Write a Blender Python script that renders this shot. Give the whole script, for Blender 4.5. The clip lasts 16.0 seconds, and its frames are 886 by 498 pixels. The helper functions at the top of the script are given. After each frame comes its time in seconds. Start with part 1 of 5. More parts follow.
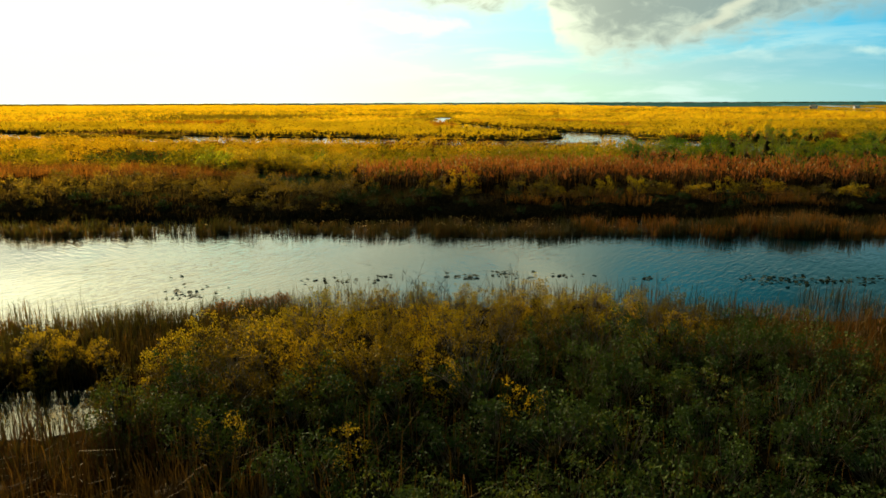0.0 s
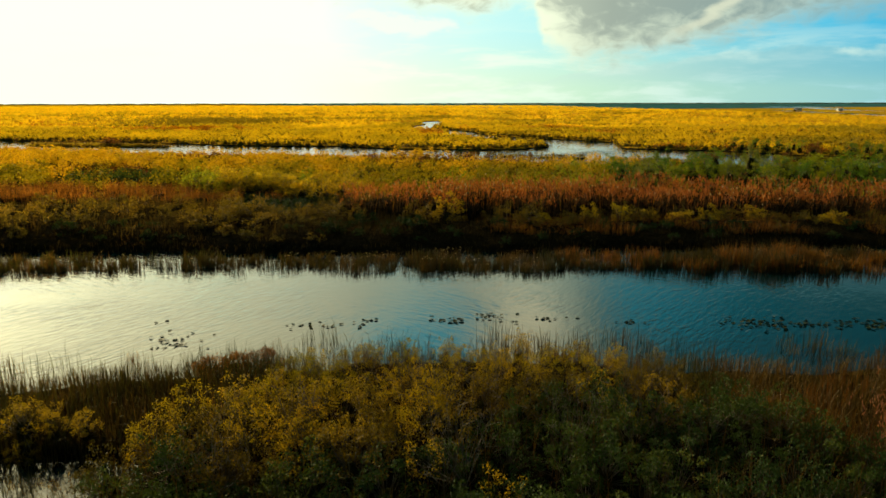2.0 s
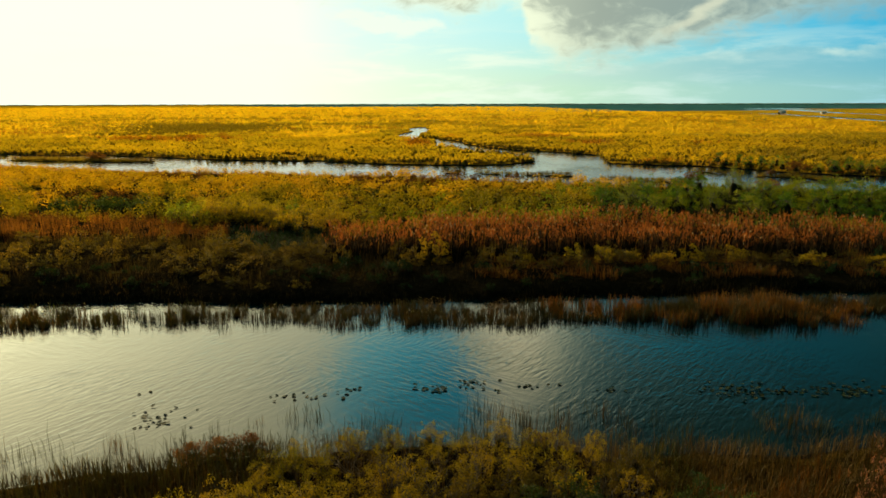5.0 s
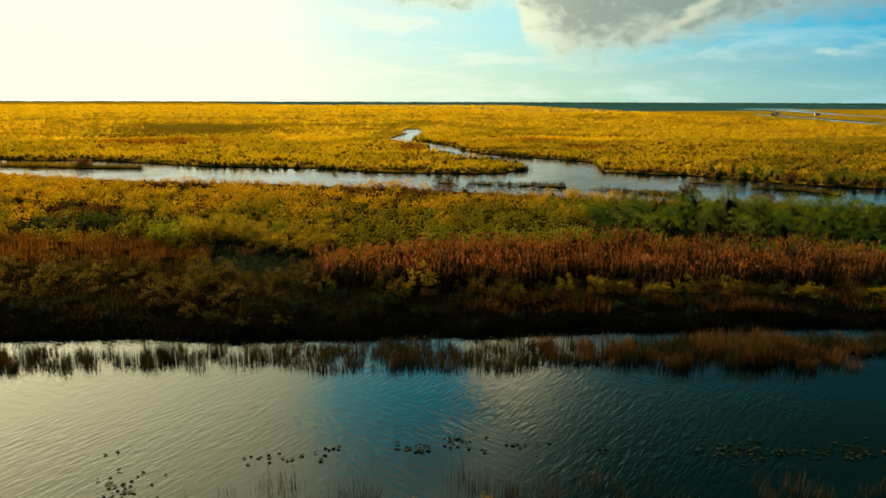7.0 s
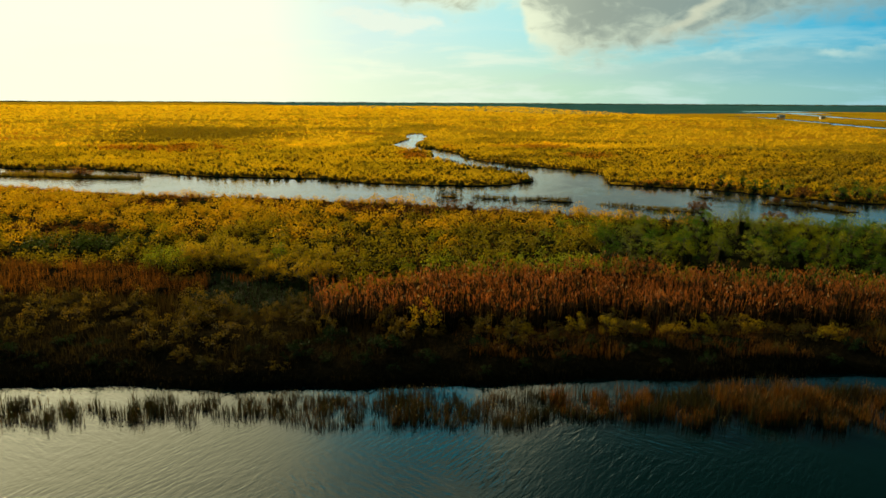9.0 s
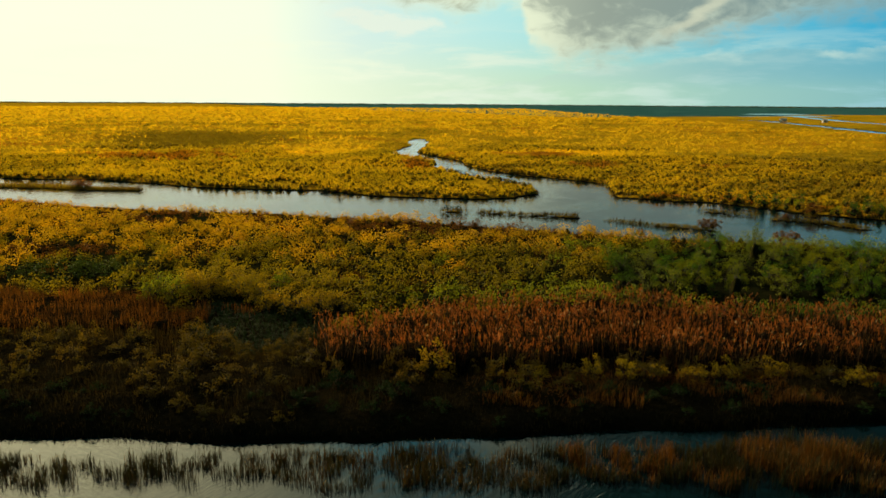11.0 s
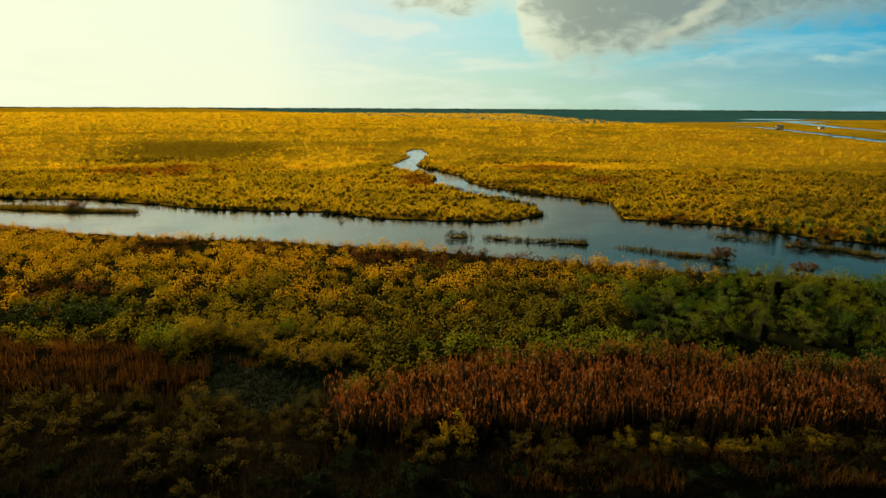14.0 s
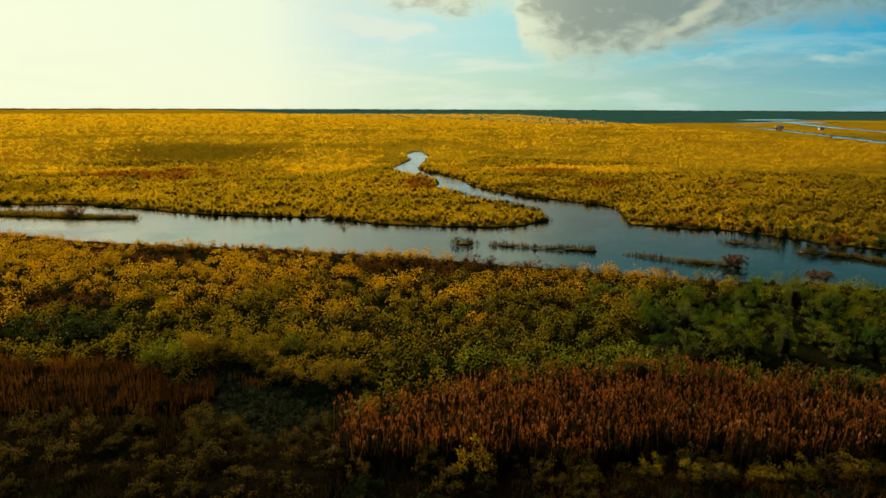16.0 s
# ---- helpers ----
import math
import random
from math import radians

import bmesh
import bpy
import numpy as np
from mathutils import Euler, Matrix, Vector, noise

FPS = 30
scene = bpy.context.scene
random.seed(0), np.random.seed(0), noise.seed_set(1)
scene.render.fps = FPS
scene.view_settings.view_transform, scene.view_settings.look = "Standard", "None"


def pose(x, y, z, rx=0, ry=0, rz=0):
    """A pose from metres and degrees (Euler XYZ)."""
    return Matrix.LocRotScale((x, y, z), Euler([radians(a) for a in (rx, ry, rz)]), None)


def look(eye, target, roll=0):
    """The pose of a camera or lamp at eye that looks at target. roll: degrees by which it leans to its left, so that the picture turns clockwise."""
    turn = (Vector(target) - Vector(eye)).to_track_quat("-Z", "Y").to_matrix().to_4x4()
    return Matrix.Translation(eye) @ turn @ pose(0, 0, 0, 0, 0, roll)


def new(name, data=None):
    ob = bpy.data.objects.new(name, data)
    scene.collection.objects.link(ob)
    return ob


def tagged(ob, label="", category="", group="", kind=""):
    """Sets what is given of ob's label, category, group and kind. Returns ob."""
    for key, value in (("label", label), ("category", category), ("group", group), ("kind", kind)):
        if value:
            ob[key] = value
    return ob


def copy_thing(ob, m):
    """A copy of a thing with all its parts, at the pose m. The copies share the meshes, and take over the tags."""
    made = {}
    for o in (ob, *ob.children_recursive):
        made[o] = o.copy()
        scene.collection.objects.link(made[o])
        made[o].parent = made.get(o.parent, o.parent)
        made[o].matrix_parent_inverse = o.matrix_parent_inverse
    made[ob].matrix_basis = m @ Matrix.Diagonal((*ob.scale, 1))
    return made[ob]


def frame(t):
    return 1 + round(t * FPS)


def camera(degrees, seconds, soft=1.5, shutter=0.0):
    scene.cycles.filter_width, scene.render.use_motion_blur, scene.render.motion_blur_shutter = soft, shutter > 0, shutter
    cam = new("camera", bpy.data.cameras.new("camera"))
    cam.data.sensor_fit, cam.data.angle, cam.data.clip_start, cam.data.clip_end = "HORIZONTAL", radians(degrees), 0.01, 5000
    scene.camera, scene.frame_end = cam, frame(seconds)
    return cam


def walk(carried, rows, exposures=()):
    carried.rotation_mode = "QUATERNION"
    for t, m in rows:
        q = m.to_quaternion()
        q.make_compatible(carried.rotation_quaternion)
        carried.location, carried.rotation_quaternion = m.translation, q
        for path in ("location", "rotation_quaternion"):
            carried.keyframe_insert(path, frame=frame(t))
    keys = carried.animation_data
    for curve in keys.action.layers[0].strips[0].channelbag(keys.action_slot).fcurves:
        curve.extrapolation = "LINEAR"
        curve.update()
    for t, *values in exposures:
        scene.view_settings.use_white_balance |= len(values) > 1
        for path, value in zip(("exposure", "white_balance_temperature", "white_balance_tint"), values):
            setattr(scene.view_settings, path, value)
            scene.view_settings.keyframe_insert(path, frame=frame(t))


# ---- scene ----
cam = camera(66.0, 16.0, soft=1.6)
PATH = [
    (0, (0.332, -6.028, 8.498), (0.323, -4.073, 8.078), -0.2),
    (0.5, (0.478, -5.971, 9.083), (0.477, -4.016, 8.661), -0.0),
    (1, (0.497, -5.909, 9.604), (0.507, -3.954, 9.182), -0.1),
    (1.5, (0.493, -5.866, 10.146), (0.512, -3.91, 9.725), -0.1),
    (2, (0.503, -5.856, 10.723), (0.529, -3.901, 10.303), -0.1),
    (2.5, (0.536, -5.875, 11.322), (0.568, -3.92, 10.902), -0.1),
    (3, (0.577, -5.891, 11.923), (0.613, -3.936, 11.504), -0.1),
    (3.5, (0.596, -5.866, 12.519), (0.638, -3.911, 12.1), -0.1),
    (4, (0.607, -5.781, 13.106), (0.656, -3.826, 12.687), -0.1),
    (6.5, (1.268, -3.959, 15.818), (1.341, -2.006, 15.394), -0.0),
    (7, (1.368, -3.194, 16.413), (1.445, -1.241, 15.987), 0.15),
    (7.5, (1.413, -2.4, 17.004), (1.492, -0.447, 16.578), 0.25),
    (8, (1.406, -1.624, 17.58), (1.483, 0.328, 17.153), 0.25),
    (8.5, (1.368, -0.872, 18.148), (1.441, 1.081, 17.722), 0.30),
    (9, (1.305, -0.132, 18.721), (1.374, 1.822, 18.296), 0.30),
    (11.5, (0.384, 3.297, 21.65), (0.452, 5.252, 21.23), 0.40),
    (12, (0.131, 3.956, 22.236), (0.201, 5.91, 21.819), 0.40),
    (12.5, (-0.142, 4.688, 22.824), (-0.069, 6.643, 22.408), 0.40),
    (13, (-0.435, 5.5, 23.423), (-0.359, 7.455, 23.009), 0.40),
    (13.5, (-0.75, 6.288, 24.024), (-0.672, 8.243, 23.611), 0.40),
    (14, (-1.064, 7.009, 24.565), (-0.983, 8.965, 24.154), 0.30),
    (14.5, (-1.35, 7.685, 24.976), (-1.268, 9.641, 24.566), 0.30),
    (15, (-1.617, 8.327, 25.21), (-1.534, 10.283, 24.801), 0.30),
    (15.5, (-1.904, 8.924, 25.274), (-1.82, 10.88, 24.866), 0.30),
    (16, (-2.205, 9.478, 25.243), (-2.12, 11.434, 24.834), 0.20),
]
walk(cam, [(t, look(eye, target, roll)) for t, eye, target, roll in PATH], exposures=[(0, 0.23), (2, 0.12), (4, 0.07), (8, -0.04), (12, -0.17), (16, -0.25)])

# ---- sky, sun and exposure ----
SUN_AZ, SUN_EL = -36.0, 14.5          # degrees: clockwise from +y, and above the horizon

world = bpy.data.worlds.new("sky")
scene.world = world
world.use_nodes = True
wt = world.node_tree
wt.nodes.clear()


class Net:
    """Short ways to add nodes to one tree."""

    def __init__(self, tree):
        self.t = tree

    def put(self, sock, v):
        if isinstance(v, bpy.types.NodeSocket):
            self.t.links.new(v, sock)
        else:
            sock.default_value = v

    def math(self, op, a, b=0.0, c=0.0, clamp=False):
        n = self.t.nodes.new("ShaderNodeMath")
        n.operation, n.use_clamp = op, clamp
        for s, v in zip(n.inputs, (a, b, c)):
            self.put(s, v)
        return n.outputs[0]

    def vec(self, op, a, b=(0, 0, 0)):
        n = self.t.nodes.new("ShaderNodeVectorMath")
        n.operation = op
        self.put(n.inputs[0], a)
        self.put(n.inputs[1], b)
        return n.outputs[1] if op == "DOT_PRODUCT" else n.outputs[0]

    def smooth(self, v, lo, hi, a=0.0, b=1.0):
        n = self.t.nodes.new("ShaderNodeMapRange")
        n.interpolation_type = "SMOOTHSTEP"
        for s, x in zip(n.inputs, (v, lo, hi, a, b)):
            self.put(s, x)
        return n.outputs[0]

    def noise(self, vector, scale, detail=4.0, rough=0.55, dist=0.0):
        n = self.t.nodes.new("ShaderNodeTexNoise")
        if vector is not None:
            self.put(n.inputs["Vector"], vector)
        self.put(n.inputs["Scale"], scale)
        self.put(n.inputs["Detail"], detail)
        self.put(n.inputs["Roughness"], rough)
        self.put(n.inputs["Distortion"], dist)
        return n.outputs["Fac"]

    def mix(self, f, a, b, kind="MIX"):
        n = self.t.nodes.new("ShaderNodeMix")
        n.data_type, n.blend_type = "RGBA", kind
        self.put(n.inputs[0], f)
        self.put(n.inputs[6], a)
        self.put(n.inputs[7], b)
        return n.outputs[2]

    def ramp(self, f, stops, mode="LINEAR"):
        n = self.t.nodes.new("ShaderNodeValToRGB")
        n.color_ramp.interpolation = mode
        e = n.color_ramp.elements
        while len(e) < len(stops):
            e.new(0.5)
        for k, (p, c) in zip(e, stops):
            k.position = p
            k.color = (*c, 1) if isinstance(c, tuple) else (c, c, c, 1)
        self.put(n.inputs[0], f)
        return n.outputs[0]

    def xyz(self, x, y, z):
        n = self.t.nodes.new("ShaderNodeCombineXYZ")
        for s, v in zip(n.inputs, (x, y, z)):
            self.put(s, v)
        return n.outputs[0]


w = Net(wt)
sky = wt.nodes.new("ShaderNodeTexSky")
sky.sky_type, sky.sun_disc = "NISHITA", False
sky.sun_elevation, sky.sun_rotation = radians(SUN_EL), radians(SUN_AZ)
sky.air_density, sky.dust_density, sky.ozone_density = 1.2, 1.5, 2.0
way = w.vec("NORMALIZE", wt.nodes.new("ShaderNodeTexCoord").outputs["Generated"])
sep = wt.nodes.new("ShaderNodeSeparateXYZ")
w.put(sep.inputs[0], way)
dx, dy, dz = sep.outputs
az = w.math("MULTIPLY", w.math("ARCTAN2", dx, dy), 180 / math.pi)
el = w.math("MULTIPLY", w.math("ARCSINE", dz), 180 / math.pi)


def toward(bearing, rise):
    return Vector((math.sin(radians(bearing)) * math.cos(radians(rise)), math.cos(radians(bearing)) * math.cos(radians(rise)), math.sin(radians(rise))))


sun_way = toward(SUN_AZ, SUN_EL)
# angle from the middle of the bright break in the cloud, beside the sun
off_sun = w.math("MULTIPLY", w.math("ARCCOSINE", w.vec("DOT_PRODUCT", way, toward(-34.0, 15.0))), 180 / math.pi)
lift = w.math("ADD", w.math("MAXIMUM", dz, 0.0), 0.10)
flat = w.xyz(w.math("DIVIDE", dx, lift), w.math("DIVIDE", dy, lift), 0.0)
puff = w.noise(flat, 0.9, 8, 0.6, 0.4)
fine = w.noise(w.xyz(w.math("MULTIPLY", az, 0.16), w.math("MULTIPLY", el, 0.42), 3.0), 1.0, 7, 0.6, 0.15)


def hump(a0, e0, sa, se):
    """A soft round patch in the sky, by its bearing, height and half widths in degrees."""
    a = w.math("POWER", w.math("ABSOLUTE", w.math("DIVIDE", w.math("SUBTRACT", az, a0), sa)), 2.0)
    e = w.math("POWER", w.math("ABSOLUTE", w.math("DIVIDE", w.math("SUBTRACT", el, e0), se)), 2.0)
    return w.math("EXPONENT", w.math("MULTIPLY", w.math("ADD", a, e), -1.0))


def total(*some):
    out = some[0]
    for s in some[1:]:
        out = w.math("ADD", out, s)
    return out


# the grey bank of cloud: its lower edge, in degrees over 15, by bearing from -60 to 60
edge = w.math("MULTIPLY", w.ramp(w.math("DIVIDE", w.math("ADD", az, 60.0), 120.0), [
    (0.0, 1.3 / 1.5), (0.42, 1.1 / 1.5), (0.485, 0.80 / 1.5), (0.53, 0.70 / 1.5), (0.546, 0.74 / 1.5), (0.556, 0.90 / 1.5), (0.572, 0.44 / 1.5), (0.60, 0.36 / 1.5),
    (0.63, 0.42 / 1.5), (0.67, 0.60 / 1.5), (0.74, 0.63 / 1.5), (0.80, 0.64 / 1.5), (1.0, 0.8 / 1.5)]), 15.0)
billow = w.noise(w.xyz(w.math("MULTIPLY", az, 0.30), w.math("MULTIPLY", el, 0.62), 11.0), 1.0, 9, 0.58, 0.15)
knots = w.noise(w.xyz(w.math("MULTIPLY", az, 0.55), w.math("MULTIPLY", el, 1.0), 31.0), 1.0, 8, 0.56, 0.5)
rough_edge = total(w.math("MULTIPLY", w.math("SUBTRACT", fine, 0.5), 4.5), w.math("MULTIPLY", w.math("SUBTRACT", billow, 0.5), 6.5))
above = w.math("ADD", w.math("SUBTRACT", el, edge), rough_edge)
bank = w.smooth(above, -0.8, 1.3)
thick = w.smooth(total(w.math("MULTIPLY", above, 0.55), w.math("MULTIPLY", w.math("SUBTRACT", billow, 0.5), 7.0), w.math("MULTIPLY", w.math("SUBTRACT", az, 12.0), 0.05)), -1.6, 2.4)
ray = hump(8.8, 20.0, 4.6, 7.0)
clear = total(w.math("MULTIPLY", ray, -1.6), w.math("MULTIPLY", hump(-0.5, 24.5, 9.0, 6.5), 2.0), w.math("MULTIPLY", hump(26.0, 15.5, 15.0, 5.0), 1.2),
              w.math("MULTIPLY", w.math("SUBTRACT", 0.5, puff), 2.0), w.math("MULTIPLY", hump(-6.0, 33.0, 9.0, 4.0), 0.5))
bank = w.math("MULTIPLY", bank, w.smooth(w.math("MULTIPLY", clear, w.smooth(el, 10.0, 15.0)), 1.25, 0.15), clamp=True)
# thin cloud and small cumulus low over the horizon
low = w.noise(w.xyz(w.math("MULTIPLY", az, 0.12), w.math("MULTIPLY", el, 0.6), 7.0), 1.0, 8, 0.6, 0.2)
veil = w.math("MULTIPLY", w.smooth(low, 0.40, 0.62), w.smooth(el, 8.0, 2.5))
cumulus = w.smooth(total(w.math("MULTIPLY", hump(28.0, 3.4, 5.5, 1.0), 0.5), w.math("MULTIPLY", hump(37.0, 4.0, 2.2, 0.8), 0.55), w.math("MULTIPLY", hump(12.0, 2.2, 7.0, 0.8), 0.4),
                         w.math("MULTIPLY", w.math("SUBTRACT", billow, 0.5), 3.2), w.math("MULTIPLY", w.math("SUBTRACT", fine, 0.5), 1.6)), 0.3, 0.85)

near_sun = w.math("EXPONENT", w.math("DIVIDE", off_sun, -17.0))
# over the low band the sky is bright round the sun and sinks to heavy cloud away from it
spread = w.math("EXPONENT", w.math("MULTIPLY", w.math("POWER", w.math("DIVIDE", off_sun, 42.0), 2.0), -1.0))
higher = w.math("ADD", 1.0, w.math("MULTIPLY", w.smooth(el, 9.0, 18.0), w.math("SUBTRACT", w.math("MULTIPLY", spread, 0.75), w.smooth(off_sun, 34.0, 66.0, 0.0, 0.88))))
deeper = w.math("MULTIPLY", w.math("MULTIPLY", w.smooth(el, 8.0, 20.0, 1.0, 2.5), w.smooth(el, 24.0, 34.0, 1.0, 0.42)), w.smooth(w.math("MULTIPLY", off_sun, w.smooth(el, 9.0, 14.0)), 40.0, 62.0, 1.0, 0.3))
blue = w.vec("MULTIPLY", w.vec("MULTIPLY", sky.outputs[0], w.mix(w.smooth(el, 6.0, 14.0), (0.012, 0.085, 0.150, 1), (0.003, 0.102, 0.108, 1))), w.xyz(deeper, deeper, deeper))
haze = w.math("MULTIPLY", w.math("EXPONENT", w.math("DIVIDE", w.math("MAXIMUM", el, 0.0), -2.1)), 0.75)
blue = w.mix(haze, blue, (0.46, 0.72, 0.68, 1))
warmth = w.math("MAXIMUM", near_sun, w.math("MULTIPLY", w.math("MULTIPLY", spread, spread), w.smooth(el, 10.0, 20.0, 0.0, 0.92)))
lit = w.mix(warmth, w.mix(w.smooth(el, 7.5, 11.0), (0.68, 0.80, 0.64, 1), (0.32, 0.56, 0.56, 1)), (2.35, 2.2, 1.3, 1))
shade = w.mix(warmth, w.mix(w.smooth(el, 7.0, 9.5), (0.17, 0.235, 0.20, 1), (0.05, 0.30, 0.35, 1)), (2.2, 1.95, 1.1, 1))
col = w.mix(w.math("MULTIPLY", veil, w.smooth(az, 8.0, 22.0, 0.36, 0.2)), blue, w.mix(0.3, lit, shade))
col = w.mix(w.math("MULTIPLY", cumulus, 0.65), col, lit)
cloud = w.vec("MULTIPLY", w.mix(w.math("MULTIPLY", thick, w.math("SUBTRACT", 1.0, ray)), lit, shade), w.xyz(higher, higher, higher))
cloud = w.vec("MULTIPLY", cloud, w.xyz(*[w.math("ADD", 1.0, w.math("MULTIPLY", ray, q)) for q in (2.3, 1.3, 0.65)]))
col = w.mix(bank, col, cloud)
away = w.math("SUBTRACT", 1.0, w.math("MULTIPLY", w.math("MULTIPLY", w.smooth(off_sun, 30.0, 50.0), w.smooth(el, 8.5, 13.0)), 0.85))
gap = w.math("SUBTRACT", 1.0, w.math("MULTIPLY", w.math("MULTIPLY", hump(0.0, 24.5, 9.0, 6.5), w.smooth(puff, 0.3, 0.55, 0.35, 1.0)), 0.85))
wide_sun = w.math("MULTIPLY", w.math("EXPONENT", w.math("MULTIPLY", w.math("POWER", w.math("DIVIDE", off_sun, 40.0), 2.0), -1.0)), w.math("MULTIPLY", w.math("MULTIPLY", away, gap), 0.38))
col = w.mix(wide_sun, col, w.mix(w.smooth(el, 9.0, 15.0), (1.0, 1.02, 0.84, 1), (1.1, 1.0, 0.6, 1)))
glow = w.math("MULTIPLY", near_sun, w.math("MULTIPLY", away, gap))
glow = w.vec("MULTIPLY", w.xyz(glow, glow, glow), (2.3, 2.2, 1.2))
gold = w.math("MULTIPLY", w.math("MULTIPLY", w.math("EXPONENT", w.math("MULTIPLY", w.math("POWER", w.math("DIVIDE", off_sun, 26.0), 2.0), -1.0)), w.smooth(el, 16.0, 30.0)), gap)
glow = w.vec("ADD", glow, w.vec("MULTIPLY", w.xyz(gold, gold, gold), (1.3, 1.1, 0.55)))
col = w.vec("ADD", col, glow)
# the low sky is veiled and stays under a greenish cream white
top_out = w.smooth(el, 8.5, 16.0)
col = w.vec("MINIMUM", col, w.mix(top_out, (0.94, 0.995, 0.81, 1), (5.2, 5.1, 3.2, 1)))
heavy = w.math("SUBTRACT", 1.0, w.math("MULTIPLY", w.math("MULTIPLY", w.smooth(el, 20.0, 31.0), w.smooth(off_sun, 37.0, 52.0)), 0.8))
col = w.vec("MULTIPLY", col, w.xyz(heavy, heavy, heavy))

# ---- the low sky, up to nine degrees over the horizon ----


def by_bearing(*stops):
    """A colour or number along the horizon, by bearing in degrees from -60 to 60."""
    return w.ramp(w.math("DIVIDE", w.math("ADD", az, 60.0), 120.0), [((a + 60.0) / 120.0, c_) for a, c_ in stops])


lower = by_bearing((-40, (1.15, 1.18, 0.84)), (-12, (1.08, 1.14, 0.84)), (0, (0.80, 0.97, 0.72)), (12, (0.58, 0.83, 0.61)), (24, (0.38, 0.66, 0.58)), (35, (0.26, 0.55, 0.56)))
upper = by_bearing((-40, (1.15, 1.2, 0.86)), (-12, (1.06, 1.14, 0.87)), (-5, (0.76, 0.97, 0.88)), (4, (0.57, 0.91, 0.86)), (10, (0.47, 0.86, 0.84)), (22, (0.16, 0.60, 0.75)), (34, (0.035, 0.45, 0.71)))
near_sky = w.mix(w.smooth(el, 0.5, 6.0), lower, upper)
streak = w.noise(w.xyz(w.math("MULTIPLY", az, 0.13), w.math("MULTIPLY", el, 0.75), 21.0), 1.0, 7, 0.6, 0.25)
pale = by_bearing((-12, (1.08, 1.14, 0.84)), (4, (0.88, 1.0, 0.80)), (16, (0.72, 0.90, 0.76)), (25, (0.52, 0.78, 0.74)), (34, (0.36, 0.66, 0.72)))
near_sky = w.mix(w.math("MULTIPLY", w.smooth(streak, 0.45, 0.66), w.smooth(el, 6.5, 3.5, 0.0, 0.75)), near_sky, pale)
near_sky = w.mix(w.math("MULTIPLY", w.smooth(w.math("ADD", hump(-3.0, 6.2, 5.0, 1.3), w.math("MULTIPLY", w.math("SUBTRACT", billow, 0.5), 2.0)), 0.45, 0.9), 0.7), near_sky, (0.94, 1.0, 0.82, 1))
# a long grey-blue layer with lit cumulus heads on it
layer = w.math("ADD", w.math("SUBTRACT", by_bearing((0, 0.0), (12, 0.25), (20, 0.34), (27, 0.41), (31, 0.39), (36, 0.36), (40, 0.44)), w.math("DIVIDE", el, 10.0)), w.math("MULTIPLY", w.math("SUBTRACT", billow, 0.5), 0.20))
near_sky = w.mix(w.math("MULTIPLY", w.smooth(layer, -0.01, 0.03), w.smooth(el, 0.9, 2.4, 0.0, 0.55)), near_sky, by_bearing((0, (0.75, 0.93, 0.72)), (15, (0.50, 0.72, 0.62)), (25, (0.28, 0.55, 0.58)), (36, (0.14, 0.46, 0.58))))
heads = w.math("MULTIPLY", w.math("MULTIPLY", w.smooth(layer, -0.012, 0.016), w.smooth(layer, 0.085, 0.02)), by_bearing((14, 0.15), (22, 0.5), (27, 0.9), (31, 0.7), (34, 0.35), (37, 0.9)))
near_sky = w.mix(w.math("MULTIPLY", heads, w.smooth(fine, 0.35, 0.6)), near_sky, (0.60, 0.82, 0.74, 1))
# the grey bank above: its lower edge by bearing, lit where it is thin
brink = w.math("MULTIPLY", by_bearing((-14, 1.0), (-10.5, 0.86), (-3, 0.84), (-0.9, 0.79), (3.2, 0.71), (5.5, 0.79), (6.8, 0.83), (8.0, 0.80), (8.8, 0.5), (11, 0.36), (13.6, 0.35), (17, 0.42), (20, 0.47), (24, 0.56), (28, 0.62), (34, 0.66), (45, 0.7)), 10.0)
into = total(0.55, w.math("SUBTRACT", el, brink), w.math("MULTIPLY", w.math("SUBTRACT", knots, 0.5), 2.6), w.math("MULTIPLY", w.math("SUBTRACT", fine, 0.5), 1.8))
body = w.smooth(total(into, w.math("MULTIPLY", w.math("SUBTRACT", knots, 0.5), 5.5), w.math("MULTIPLY", hump(9.6, 6.0, 2.6, 3.6), -2.0)), -0.3, 3.6)
ridge = w.math("SUBTRACT", el, w.math("ADD", 5.2, w.math("MULTIPLY", w.math("SUBTRACT", az, 19.0), 0.62)))
ridge = w.math("MULTIPLY", w.smooth(w.math("ABSOLUTE", w.math("ADD", ridge, w.math("MULTIPLY", w.math("SUBTRACT", fine, 0.5), 2.5))), 0.75, 0.1), hump(21.5, 7.0, 4.0, 4.0))
bright_side = by_bearing((-12, (0.95, 1.0, 0.80)), (4, (0.86, 0.95, 0.70)), (9, (0.88, 0.96, 0.70)), (14, (0.62, 0.72, 0.55)), (22, (0.52, 0.62, 0.50)), (34, (0.28, 0.45, 0.46)))
grey_side = by_bearing((-10, (0.62, 0.68, 0.50)), (0, (0.40, 0.45, 0.33)), (8, (0.50, 0.57, 0.44)), (14, (0.34, 0.41, 0.34)), (24, (0.25, 0.35, 0.33)), (34, (0.12, 0.32, 0.38)))
near_sky = w.mix(w.smooth(into, -0.8, 1.5), near_sky, w.mix(w.math("MULTIPLY", ridge, 0.75), w.mix(body, bright_side, grey_side), (0.72, 0.76, 0.56, 1)))
